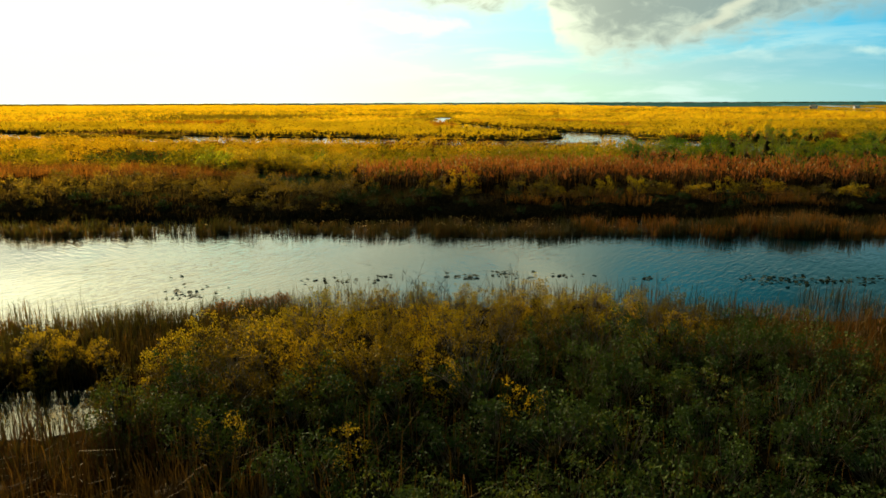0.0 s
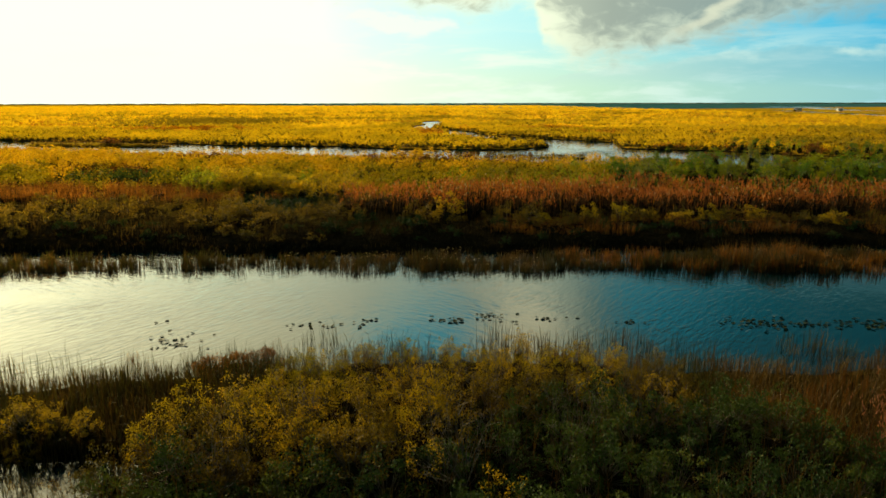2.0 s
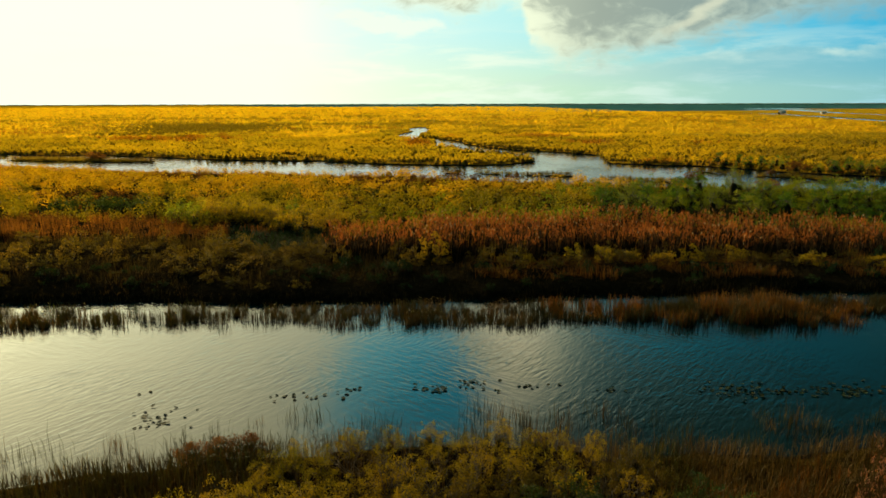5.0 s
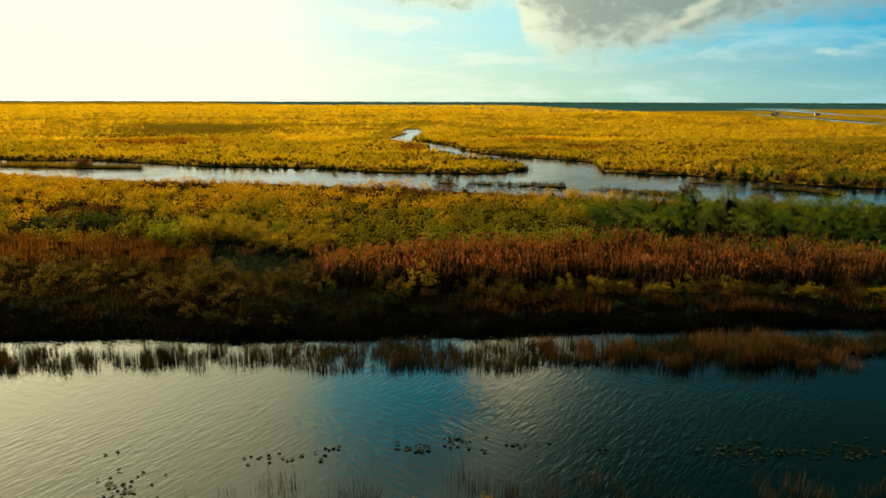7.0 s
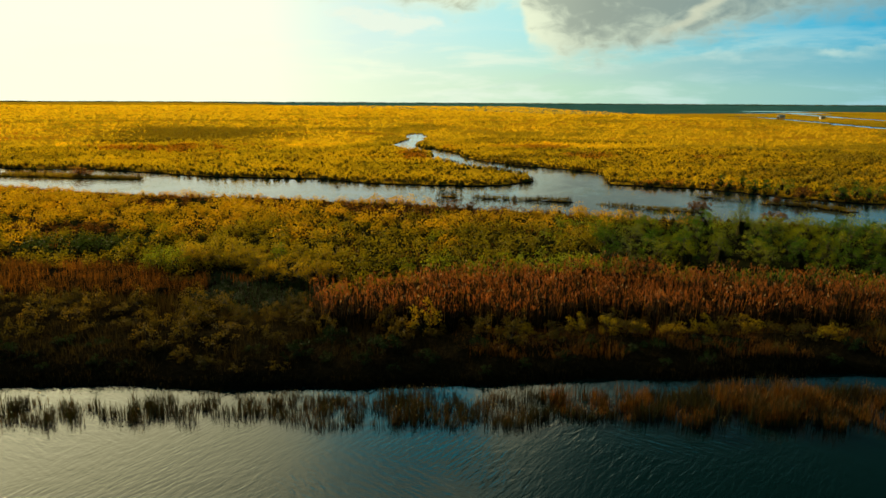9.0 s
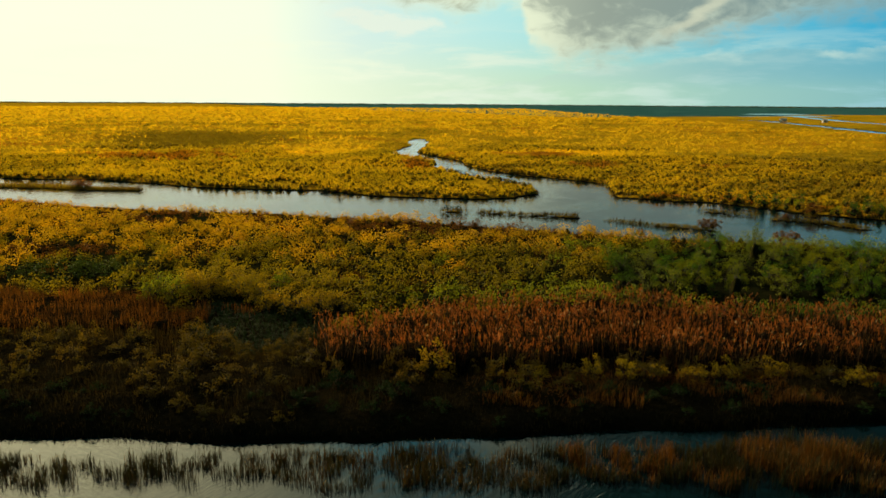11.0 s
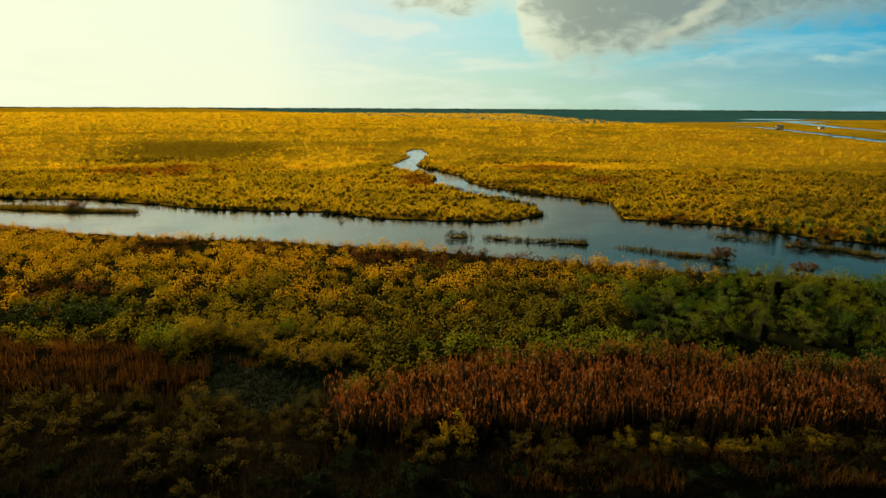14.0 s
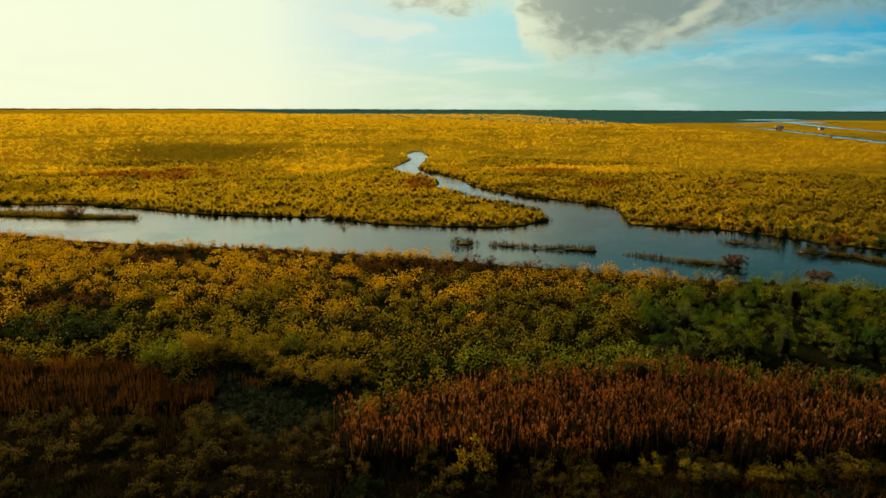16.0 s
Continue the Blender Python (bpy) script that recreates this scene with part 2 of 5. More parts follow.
col = w.mix(w.math("MAXIMUM", w.smooth(el, 9.2, 12.0), w.smooth(w.math("ABSOLUTE", az), 45.0, 65.0)), near_sky, col)
bg = wt.nodes.new("ShaderNodeBackground")
w.put(bg.inputs[0], col)
bg.inputs[1].default_value = 1.0
w.put(wt.nodes.new("ShaderNodeOutputWorld").inputs[0], bg.outputs[0])

sun = new("sun", bpy.data.lights.new("sun", "SUN"))
sun.data.energy, sun.data.angle, sun.data.color = 5.0, radians(0.6), (1.0, 0.75, 0.36)
sun.matrix_world = look(sun_way * 100, (0, 0, 0))

# ---- materials ----


def material(name):
    m = bpy.data.materials.new(name)
    m.use_nodes = True
    m.node_tree.nodes.clear()
    n = Net(m.node_tree)
    out = m.node_tree.nodes.new("ShaderNodeOutputMaterial")
    return m, n, out


def principled(n, colour, rough=0.7, spec=0.3):
    b = n.t.nodes.new("ShaderNodeBsdfPrincipled")
    n.put(b.inputs["Base Color"], colour)
    n.put(b.inputs["Roughness"], rough)
    n.put(b.inputs["Specular IOR Level"], spec)
    return b


def leaf_material(name, stops, through_light=0.5, patch=0.12, rough=0.7, ahead=0.6, vary=0.26, glow=(1.5, 1.3, 0.6)):
    """Thin leaves: colours from stops by leaf, plant and wide patches; some light shines through them."""
    m, n, out = material(name)
    geo = n.t.nodes.new("ShaderNodeNewGeometry")
    info = n.t.nodes.new("ShaderNodeObjectInfo")
    wide = n.noise(geo.outputs["Position"], patch, 3, 0.6)
    clump = n.noise(geo.outputs["Position"], 0.75, 2, 0.5)
    vary *= 0.6
    f = n.math("ADD", n.math("MULTIPLY", geo.outputs["Random Per Island"], vary), n.math("ADD", n.math("MULTIPLY", wide, 0.95), n.math("MULTIPLY", clump, 0.55)))
    f = n.math("ADD", n.math("SUBTRACT", f, 0.33 + 0.5 * vary), n.math("MULTIPLY", n.math("SUBTRACT", info.outputs["Random"], 0.5), 0.3), clamp=True)
    c = n.ramp(f, stops)
    b = principled(n, n.vec("MULTIPLY", c, (0.85, 0.85, 0.85)), rough, 0.12)
    warm = n.vec("MULTIPLY", c, glow)
    tr = n.t.nodes.new("ShaderNodeBsdfTranslucent")
    n.put(tr.inputs[0], warm)
    # light that goes on through a thin leaf, scattered round its way
    fw = n.t.nodes.new("ShaderNodeBsdfRefraction")
    n.put(fw.inputs["Color"], warm)
    fw.inputs["Roughness"].default_value, fw.inputs["IOR"].default_value = 0.85, 1.42
    pair = n.t.nodes.new("ShaderNodeMixShader")
    n.put(pair.inputs[0], ahead)
    n.put(pair.inputs[1], tr.outputs[0])
    n.put(pair.inputs[2], fw.outputs[0])
    mx = n.t.nodes.new("ShaderNodeMixShader")
    n.put(mx.inputs[0], through_light)
    n.put(mx.inputs[1], b.outputs[0])
    n.put(mx.inputs[2], pair.outputs[0])
    n.put(out.inputs[0], mx.outputs[0])
    return m


M_YELLOW = leaf_material("ochre_leaves", [(0.0, (0.11, 0.12, 0.010)), (0.35, (0.29, 0.24, 0.012)), (0.7, (0.46, 0.33, 0.014)), (1.0, (0.56, 0.33, 0.018))], 0.6, vary=0.3)
# the ochre leaves again, with sunlight put into a brighter colour
M_YELLOW_LIT = leaf_material("ochre_leaves_lit", [(0.0, (0.16, 0.15, 0.012)), (0.35, (0.32, 0.25, 0.014)), (1.0, (0.60, 0.41, 0.02))], 0.6, vary=0.4)
M_GREEN = leaf_material("green_leaves", [(0.0, (0.08, 0.125, 0.014)), (0.5, (0.25, 0.275, 0.018)), (1.0, (0.46, 0.40, 0.02))], 0.64, glow=(1.4, 1.35, 0.6))
M_DEEP = leaf_material("willow_leaves", [(0.0, (0.03, 0.095, 0.018)), (0.5, (0.125, 0.20, 0.022)), (1.0, (0.33, 0.35, 0.025))], 0.6, glow=(1.25, 1.3, 0.7))
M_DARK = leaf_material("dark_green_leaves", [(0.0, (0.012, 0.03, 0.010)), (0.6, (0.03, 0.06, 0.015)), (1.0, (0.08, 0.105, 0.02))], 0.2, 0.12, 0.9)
M_OLIVE = leaf_material("olive_leaves", [(0.0, (0.05, 0.052, 0.012)), (0.5, (0.165, 0.125, 0.014)), (1.0, (0.38, 0.245, 0.018))], 0.45, vary=0.36)
M_BANK = leaf_material("bank_shrub_leaves", [(0.0, (0.035, 0.040, 0.010)), (0.5, (0.125, 0.098, 0.014)), (1.0, (0.31, 0.195, 0.018))], 0.45, vary=0.3)
M_RUST = leaf_material("rust_grass", [(0.0, (0.05, 0.028, 0.010)), (0.5, (0.20, 0.085, 0.016)), (1.0, (0.38, 0.18, 0.02))], 0.42, vary=0.4)
M_SEDGE = leaf_material("brown_sedge", [(0.0, (0.04, 0.030, 0.012)), (0.5, (0.115, 0.070, 0.020)), (1.0, (0.25, 0.145, 0.035))], 0.36, 0.5, vary=0.4)
M_REED = leaf_material("green_reed", [(0.0, (0.025, 0.032, 0.010)), (0.6, (0.06, 0.06, 0.016)), (1.0, (0.16, 0.10, 0.025))], 0.35, 0.5)
# dim grass: the unlit foot of the far bank is put into its colour
M_DIM = leaf_material("shaded_bank_grass", [(0.0, (0.018, 0.020, 0.008)), (0.6, (0.055, 0.040, 0.014)), (1.0, (0.15, 0.08, 0.022))], 0.4, 0.4, 0.9)
M_CANE = leaf_material("cane_straw", [(0.0, (0.04, 0.026, 0.012)), (0.5, (0.095, 0.05, 0.018)), (1.0, (0.20, 0.10, 0.03))], 0.32, 0.25)
M_PLUME = leaf_material("cane_plume", [(0.0, (0.16, 0.065, 0.026)), (0.5, (0.40, 0.14, 0.042)), (1.0, (0.58, 0.26, 0.085))], 0.64, 0.2)
M_GOLD = leaf_material("gold_marsh", [(0.0, (0.20, 0.18, 0.010)), (0.35, (0.42, 0.32, 0.012)), (0.7, (0.64, 0.39, 0.012)), (1.0, (0.68, 0.34, 0.012))], 0.85, 0.03, 0.7, 0.12, vary=0.28)
M_MARSH = leaf_material("marsh_shrub_leaves", [(0.0, (0.16, 0.14, 0.010)), (0.35, (0.37, 0.27, 0.010)), (0.7, (0.56, 0.33, 0.010)), (1.0, (0.62, 0.28, 0.010))], 0.78, 0.03, 0.7, 0.12, vary=0.3)
M_ORANGE = leaf_material("orange_grass", [(0.0, (0.24, 0.12, 0.010)), (0.5, (0.50, 0.23, 0.012)), (1.0, (0.66, 0.31, 0.015))], 0.5, 0.03)
M_PALE = leaf_material("pale_seed_heads", [(0.0, (0.35, 0.26, 0.14)), (1.0, (0.6, 0.48, 0.28))], 0.4, 0.5)
M_PINK = leaf_material("pink_plumes", [(0.0, (0.22, 0.10, 0.06)), (0.6, (0.38, 0.17, 0.10)), (1.0, (0.50, 0.26, 0.15))], 0.5, 0.5)
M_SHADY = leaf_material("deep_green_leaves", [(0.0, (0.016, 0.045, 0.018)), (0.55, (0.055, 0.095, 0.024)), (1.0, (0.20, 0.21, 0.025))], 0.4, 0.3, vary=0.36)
M_AMBER = leaf_material("amber_leaves", [(0.0, (0.15, 0.14, 0.010)), (0.35, (0.40, 0.28, 0.012)), (0.7, (0.60, 0.36, 0.013)), (1.0, (0.64, 0.29, 0.014))], 0.64, 0.09, 0.7, 0.5, 0.22)
# olive for the islet reeds, and for clumps in the painted cloud shadow
M_PATCH = leaf_material("olive_reed_and_shadow", [(0.0, (0.12, 0.10, 0.012)), (1.0, (0.30, 0.22, 0.016))], 0.5, 0.05, 0.7, 0.3)
# inside of crowns: the shade between leaves, put into a dark twig colour
M_CORE_SHADE, n, out = material("twigs_with_shade")
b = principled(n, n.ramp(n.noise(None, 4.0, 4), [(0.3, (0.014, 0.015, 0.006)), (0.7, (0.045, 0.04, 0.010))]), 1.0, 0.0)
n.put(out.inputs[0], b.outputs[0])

# dead growth taken nearly to black: the shade under the stands as colour
M_SHADE_THATCH, n, out = material("thatch_with_shade")
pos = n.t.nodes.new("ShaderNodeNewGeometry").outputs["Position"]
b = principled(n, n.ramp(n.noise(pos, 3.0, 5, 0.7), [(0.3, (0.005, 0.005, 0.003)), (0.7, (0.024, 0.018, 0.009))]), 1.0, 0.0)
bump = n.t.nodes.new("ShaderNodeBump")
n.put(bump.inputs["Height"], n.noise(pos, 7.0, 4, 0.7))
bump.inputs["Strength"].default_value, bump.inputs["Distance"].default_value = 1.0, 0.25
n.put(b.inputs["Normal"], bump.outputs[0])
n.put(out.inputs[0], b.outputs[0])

# the shrub belt's undergrowth, with deep shade put into its colour
M_UNDER_SHADE, n, out = material("undergrowth_with_shade")
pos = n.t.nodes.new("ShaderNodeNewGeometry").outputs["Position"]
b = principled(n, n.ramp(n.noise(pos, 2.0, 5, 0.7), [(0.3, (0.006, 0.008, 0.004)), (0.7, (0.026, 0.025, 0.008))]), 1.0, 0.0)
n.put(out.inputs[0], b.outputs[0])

M_WOODS, n, out = material("far_tree_crowns")
b = principled(n, n.ramp(n.noise(None, 0.05, 4), [(0.3, (0.10, 0.13, 0.07)), (0.7, (0.20, 0.20, 0.09))]), 1.0, 0.0)
n.put(out.inputs[0], b.outputs[0])

# a lighter inner shade, as colour, for the belt's shrubs
M_INNER_SHADE, n, out = material("leaf_inside_shade")
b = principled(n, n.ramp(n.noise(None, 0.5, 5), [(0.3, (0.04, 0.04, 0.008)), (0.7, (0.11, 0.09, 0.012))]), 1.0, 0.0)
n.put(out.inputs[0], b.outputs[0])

# the palest inner shade, coloured like straw, for the wide marsh's clumps
M_STRAW_SHADE, n, out = material("straw_inside_shade")
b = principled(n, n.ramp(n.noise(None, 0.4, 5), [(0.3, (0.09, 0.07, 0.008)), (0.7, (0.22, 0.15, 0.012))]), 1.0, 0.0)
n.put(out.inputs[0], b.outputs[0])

M_BARK, n, out = material("grey_bark")
b = principled(n, n.ramp(n.noise(None, 9.0, 5), [(0.3, (0.06, 0.045, 0.03)), (0.7, (0.2, 0.17, 0.13))]), 0.9, 0.1)
n.put(out.inputs[0], b.outputs[0])

M_PAD, n, out = material("lily_pad_leaf")
info = n.t.nodes.new("ShaderNodeObjectInfo")
b = principled(n, n.ramp(info.outputs["Random"], [(0.0, (0.006, 0.014, 0.008)), (0.6, (0.015, 0.028, 0.012)), (1.0, (0.045, 0.04, 0.014))]), 0.75, 0.08)
n.put(out.inputs[0], b.outputs[0])

# marsh soil with dead grass: mottled at two sizes
M_GROUND, n, out = material("marsh_ground")
pos = n.t.nodes.new("ShaderNodeNewGeometry").outputs["Position"]
big = n.noise(pos, 0.006, 5, 0.6)
mid = n.noise(pos, 0.09, 5, 0.65)
small = n.noise(pos, 1.7, 4, 0.7)
f = n.math("ADD", n.math("MULTIPLY", big, 0.5), n.math("ADD", n.math("MULTIPLY", mid, 0.35), n.math("MULTIPLY", small, 0.25)))
c = n.ramp(f, [(0.32, (0.14, 0.10, 0.008)), (0.45, (0.34, 0.215, 0.010)), (0.55, (0.58, 0.35, 0.012)), (0.68, (0.58, 0.26, 0.010))])
mud = n.t.nodes.new("ShaderNodeSeparateXYZ")
n.put(mud.inputs[0], pos)
c = n.mix(n.smooth(mud.outputs[2], 0.16, 0.24), (0.022, 0.017, 0.010, 1), c)
# near ground taken almost to black: mud, plus painted shade under plants
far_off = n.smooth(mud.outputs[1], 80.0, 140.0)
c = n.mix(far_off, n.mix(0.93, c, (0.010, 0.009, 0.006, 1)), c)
# a cloud's shadow painted on the ground as a darker patch
px_ = n.math("DIVIDE", n.math("ADD", mud.outputs[0], n.math("ADD", 125.0, n.math("MULTIPLY", n.math("SUBTRACT", mud.outputs[1], 400.0), 0.25))), 55.0)
py_ = n.math("DIVIDE", n.math("SUBTRACT", mud.outputs[1], 400.0), 85.0)
olive = n.math("ADD", n.math("SQRT", n.math("ADD", n.math("MULTIPLY", px_, px_), n.math("MULTIPLY", py_, py_))), n.math("MULTIPLY", n.math("SUBTRACT", n.noise(pos, 0.03, 4, 0.6), 0.5), 0.8))
c = n.mix(n.smooth(olive, 1.4, 0.5, 0.0, 0.8), c, (0.20, 0.13, 0.008, 1))
# far woods on the ground, with distance haze put into their teal colour
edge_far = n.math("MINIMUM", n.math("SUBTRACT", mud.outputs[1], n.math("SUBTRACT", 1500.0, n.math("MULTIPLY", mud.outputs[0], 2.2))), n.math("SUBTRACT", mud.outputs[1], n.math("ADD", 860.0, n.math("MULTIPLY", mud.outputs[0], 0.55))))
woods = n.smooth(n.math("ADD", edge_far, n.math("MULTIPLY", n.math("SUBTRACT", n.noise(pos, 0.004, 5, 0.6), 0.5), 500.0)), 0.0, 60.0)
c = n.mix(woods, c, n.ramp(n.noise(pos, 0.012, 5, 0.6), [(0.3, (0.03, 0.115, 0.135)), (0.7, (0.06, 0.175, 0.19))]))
b = principled(n, c, 1.0, 0.0)
bump = n.t.nodes.new("ShaderNodeBump")
n.put(bump.inputs["Height"], n.noise(pos, 0.6, 6, 0.7))
bump.inputs["Strength"].default_value, bump.inputs["Distance"].default_value = 1.0, 1.5
n.put(b.inputs["Normal"], bump.outputs[0])
n.put(out.inputs[0], b.outputs[0])

# dark marsh water with wind ripples in patches
M_WATER, n, out = material("marsh_water")
pos = n.t.nodes.new("ShaderNodeNewGeometry").outputs["Position"]


def crests(angle, seed):
    """Wind ripples whose crests run at that angle on the plan."""
    c_, s_ = math.cos(radians(angle)), math.sin(radians(angle))
    return n.noise(n.xyz(n.math("MULTIPLY", n.vec("DOT_PRODUCT", pos, (c_, s_, 0)), 1.0), n.math("MULTIPLY", n.vec("DOT_PRODUCT", pos, (-s_, c_, 0)), 3.3), seed), 1.0, 2, 0.55, 0.5)


turned = n.smooth(n.noise(pos, 0.06, 1, 0.5), 0.45, 0.55)
ripple = n.math("ADD", n.math("MULTIPLY", crests(52, 0.0), n.math("SUBTRACT", 1.0, turned)), n.math("MULTIPLY", crests(-42, 5.0), turned))
swell = n.noise(pos, 0.25, 3, 0.5)
gust = n.smooth(n.noise(pos, 0.09, 2, 0.5), 0.36, 0.6, 0.35, 1.0)
bump = n.t.nodes.new("ShaderNodeBump")
n.put(bump.inputs["Height"], n.math("ADD", n.math("MULTIPLY", ripple, gust), n.math("MULTIPLY", swell, 0.3)))
bump.inputs["Strength"].default_value, bump.inputs["Distance"].default_value = 1.0, 0.032
b = principled(n, (0.001, 0.013, 0.017, 1), 0.04, 0.5)
b.inputs["IOR"].default_value = 1.33
n.put(b.inputs["Normal"], bump.outputs[0])
n.put(out.inputs[0], b.outputs[0])

M_WHITE, n, out = material("white_paint")
b = principled(n, n.ramp(n.noise(None, 2.0, 4), [(0.3, (0.7, 0.68, 0.62)), (0.7, (0.82, 0.8, 0.76))]), 0.6, 0.3)
n.put(out.inputs[0], b.outputs[0])
M_ROOF, n, out = material("grey_roof")
b = principled(n, n.ramp(n.noise(None, 3.0, 4), [(0.3, (0.2, 0.18, 0.16)), (0.7, (0.34, 0.31, 0.28))]), 0.7, 0.3)
n.put(out.inputs[0], b.outputs[0])

# ---- the plan: shores, islets, heights ----


def lattice(ix, iy, seed):
    h = (ix.astype(np.int64) * 374761393 + iy.astype(np.int64) * 668265263 + seed * 1442695041) & 0x7FFFFFFF
    h = ((h ^ (h >> 13)) * 1274126177) & 0x7FFFFFFF
    return ((h ^ (h >> 16)) & 0xFFFF) / 65535.0


def value(x, y, size, seed=0):
    """Smooth noise from 0 to 1 with bumps of about that size in metres."""
    x, y = np.asarray(x, float) / size, np.asarray(y, float) / size
    ix, iy = np.floor(x), np.floor(y)
    u, v = x - ix, y - iy
    u, v = u * u * (3 - 2 * u), v * v * (3 - 2 * v)
    a, b_ = lattice(ix, iy, seed), lattice(ix + 1, iy, seed)
    c_, d = lattice(ix, iy + 1, seed), lattice(ix + 1, iy + 1, seed)
    return (a * (1 - u) + b_ * u) * (1 - v) + (c_ * (1 - u) + d * u) * v


def line(x, *points):
    return np.interp(x, [p[0] for p in points], [p[1] for p in points])


def near_bank(x):
    return line(x, (-200, 14), (-40, 17), (-16, 18.8), (-8, 20.6), (3, 20.8), (8, 20), (20, 20.8), (60, 21), (200, 22))


def far_bank(x):
    return line(x, (-200, 45), (-27, 43), (-8, 42.3), (3, 42.3), (15, 43), (40, 43.5), (200, 46))


def south_shore(x):
    return line(x, (-600, 300), (-150, 172), (-85, 147), (-63, 137), (-46, 133), (-26, 129), (3, 120), (22, 112), (38, 105.5), (50, 103), (57, 102), (64, 97.5), (120, 82), (300, 66), (900, 56))


def north_shore(x):
    west = line(x, (-600, 340), (-150, 206), (-109, 189), (-87, 188), (-70, 180), (-56, 172), (-42, 169), (-22, 165), (-12, 157), (4, 152), (13, 151), (21, 153), (29, 161))
    east = line(x, (46, 155), (54, 150), (64, 145), (74, 133), (82, 126), (120, 112), (300, 92), (900, 84))
    return np.where(x < 29, west, np.where(x < 46, 164, east))


CHANNEL = [(37, 164, 9), (39, 177, 10), (33, 187, 8), (24, 199, 6), (16, 213, 6), (11, 229, 5.5), (11, 246, 4), (5, 265, 4), (-2, 276, 5), (-6, 291, 5.5), (-3, 316, 3.5), (0, 340, 3.5), (-0.5, 373, 5), (0, 397, 2)]
ISLETS = [[(5, 134), (9, 134), 0.9], [(12.5, 133), (20, 130.3), 0.9], [(20, 130.3), (30, 127.6), 0.8], [(35, 124.5), (43, 118), 0.9], [(43, 118), (50, 114.3), 1.4], [(57, 134.5), (65, 129.5), 0.8],
          [(66, 125), (73, 121), 1.1], [(73, 121), (77, 115), 1.2], [(75, 128.5), (75.4, 128.5), 1.3], [(-101, 173), (-84, 170), 3.2], [(-84, 168), (-66, 166), 2.0], [(-17.3, 154), (-16.8, 154), 0.5]]
FAR_CHANNELS = [[(415, 905), (436, 870), 7], [(436, 870), (393, 686), 4.5], [(393, 686), (350, 509), 4.5], [(350, 509), (420, 300), 5], [(640, 1160), (542, 879), 8], [(542, 879), (500, 700), 6], [(500, 700), (560, 420), 6],
                [(900, 1900), (640, 1160), 10], [(1500, 1700), (542, 1150), 10]]


def to_segment(x, y, a, b_):
    """Distance from a stretch between two points, and how far along it."""
    ax, ay, vx, vy = a[0], a[1], b_[0] - a[0], b_[1] - a[1]
    s = np.clip(((x - ax) * vx + (y - ay) * vy) / (vx * vx + vy * vy), 0, 1)
    return np.hypot(x - ax - s * vx, y - ay - s * vy), s


def wet(x, y):
    """Roughly how many metres a place lies inside the water; on land it is negative."""
    x, y = np.asarray(x, float), np.asarray(y, float)
    jag = (value(x, y, 3.1, 3) - 0.5) * 1.5 + (value(x, y, 9.0, 4) - 0.5) * 1.6
    out_ = np.minimum(y - near_bank(x), far_bank(x) - y) + 0.6 * jag
    out_ = np.maximum(out_, np.minimum(y - south_shore(x), north_shore(x) - y) + jag)
    for a, b_ in zip(CHANNEL, CHANNEL[1:]):
        d, s = to_segment(x, y, a, b_)
        out_ = np.maximum(out_, a[2] + (b_[2] - a[2]) * s - d + jag * 0.7)
    for a, b_, r in FAR_CHANNELS:
        d, s = to_segment(x, y, a, b_)
        out_ = np.maximum(out_, r - d + jag * 3)
    # a flooded hollow in the near marsh
    d, s = to_segment(x, y, (-13.6, 11.9), (-10.0, 11.5))
    out_ = np.maximum(out_, 0.95 - d + jag)
    for a, b_, r in ISLETS:
        d, s = to_segment(x, y, a, b_)
        out_ = np.minimum(out_, d - r + jag * 0.5)
    return out_


def height(x, y):
    k = np.clip((wet(x, y) + 0.8) / 1.8, 0, 1)
    k = k * k * (3 - 2 * k)
    land = 0.22 + 0.12 * value(x, y, 6, 5) + 0.05 * value(x, y, 1.7, 6)
    return land * (1 - k) - 0.8 * k


# ---- mesh tools ----


def mesh_of(name, verts, faces, mat, smooth_shade=False):
    """One mesh from arrays: all faces with the same number of corners."""
    me = bpy.data.meshes.new(name)
    verts, faces = np.asarray(verts, np.float32), np.asarray(faces, np.int32)
    k = faces.shape[1]
    me.vertices.add(len(verts))
    me.vertices.foreach_set("co", verts.ravel())
    me.loops.add(faces.size)
    me.loops.foreach_set("vertex_index", faces.ravel())
    me.polygons.add(len(faces))
    me.polygons.foreach_set("loop_start", np.arange(0, faces.size, k, dtype=np.int32))
    if smooth_shade:
        me.polygons.foreach_set("use_smooth", np.ones(len(faces), bool))
    me.materials.append(mat)
    me.update(calc_edges=True)
    me.validate()
    return me


def part(name, me, parent, label=""):
    ob = new(name, me)
    ob.parent = parent
    return tagged(ob, label)


def unit(v):
    return v / np.maximum(np.linalg.norm(v, axis=-1, keepdims=True), 1e-9)


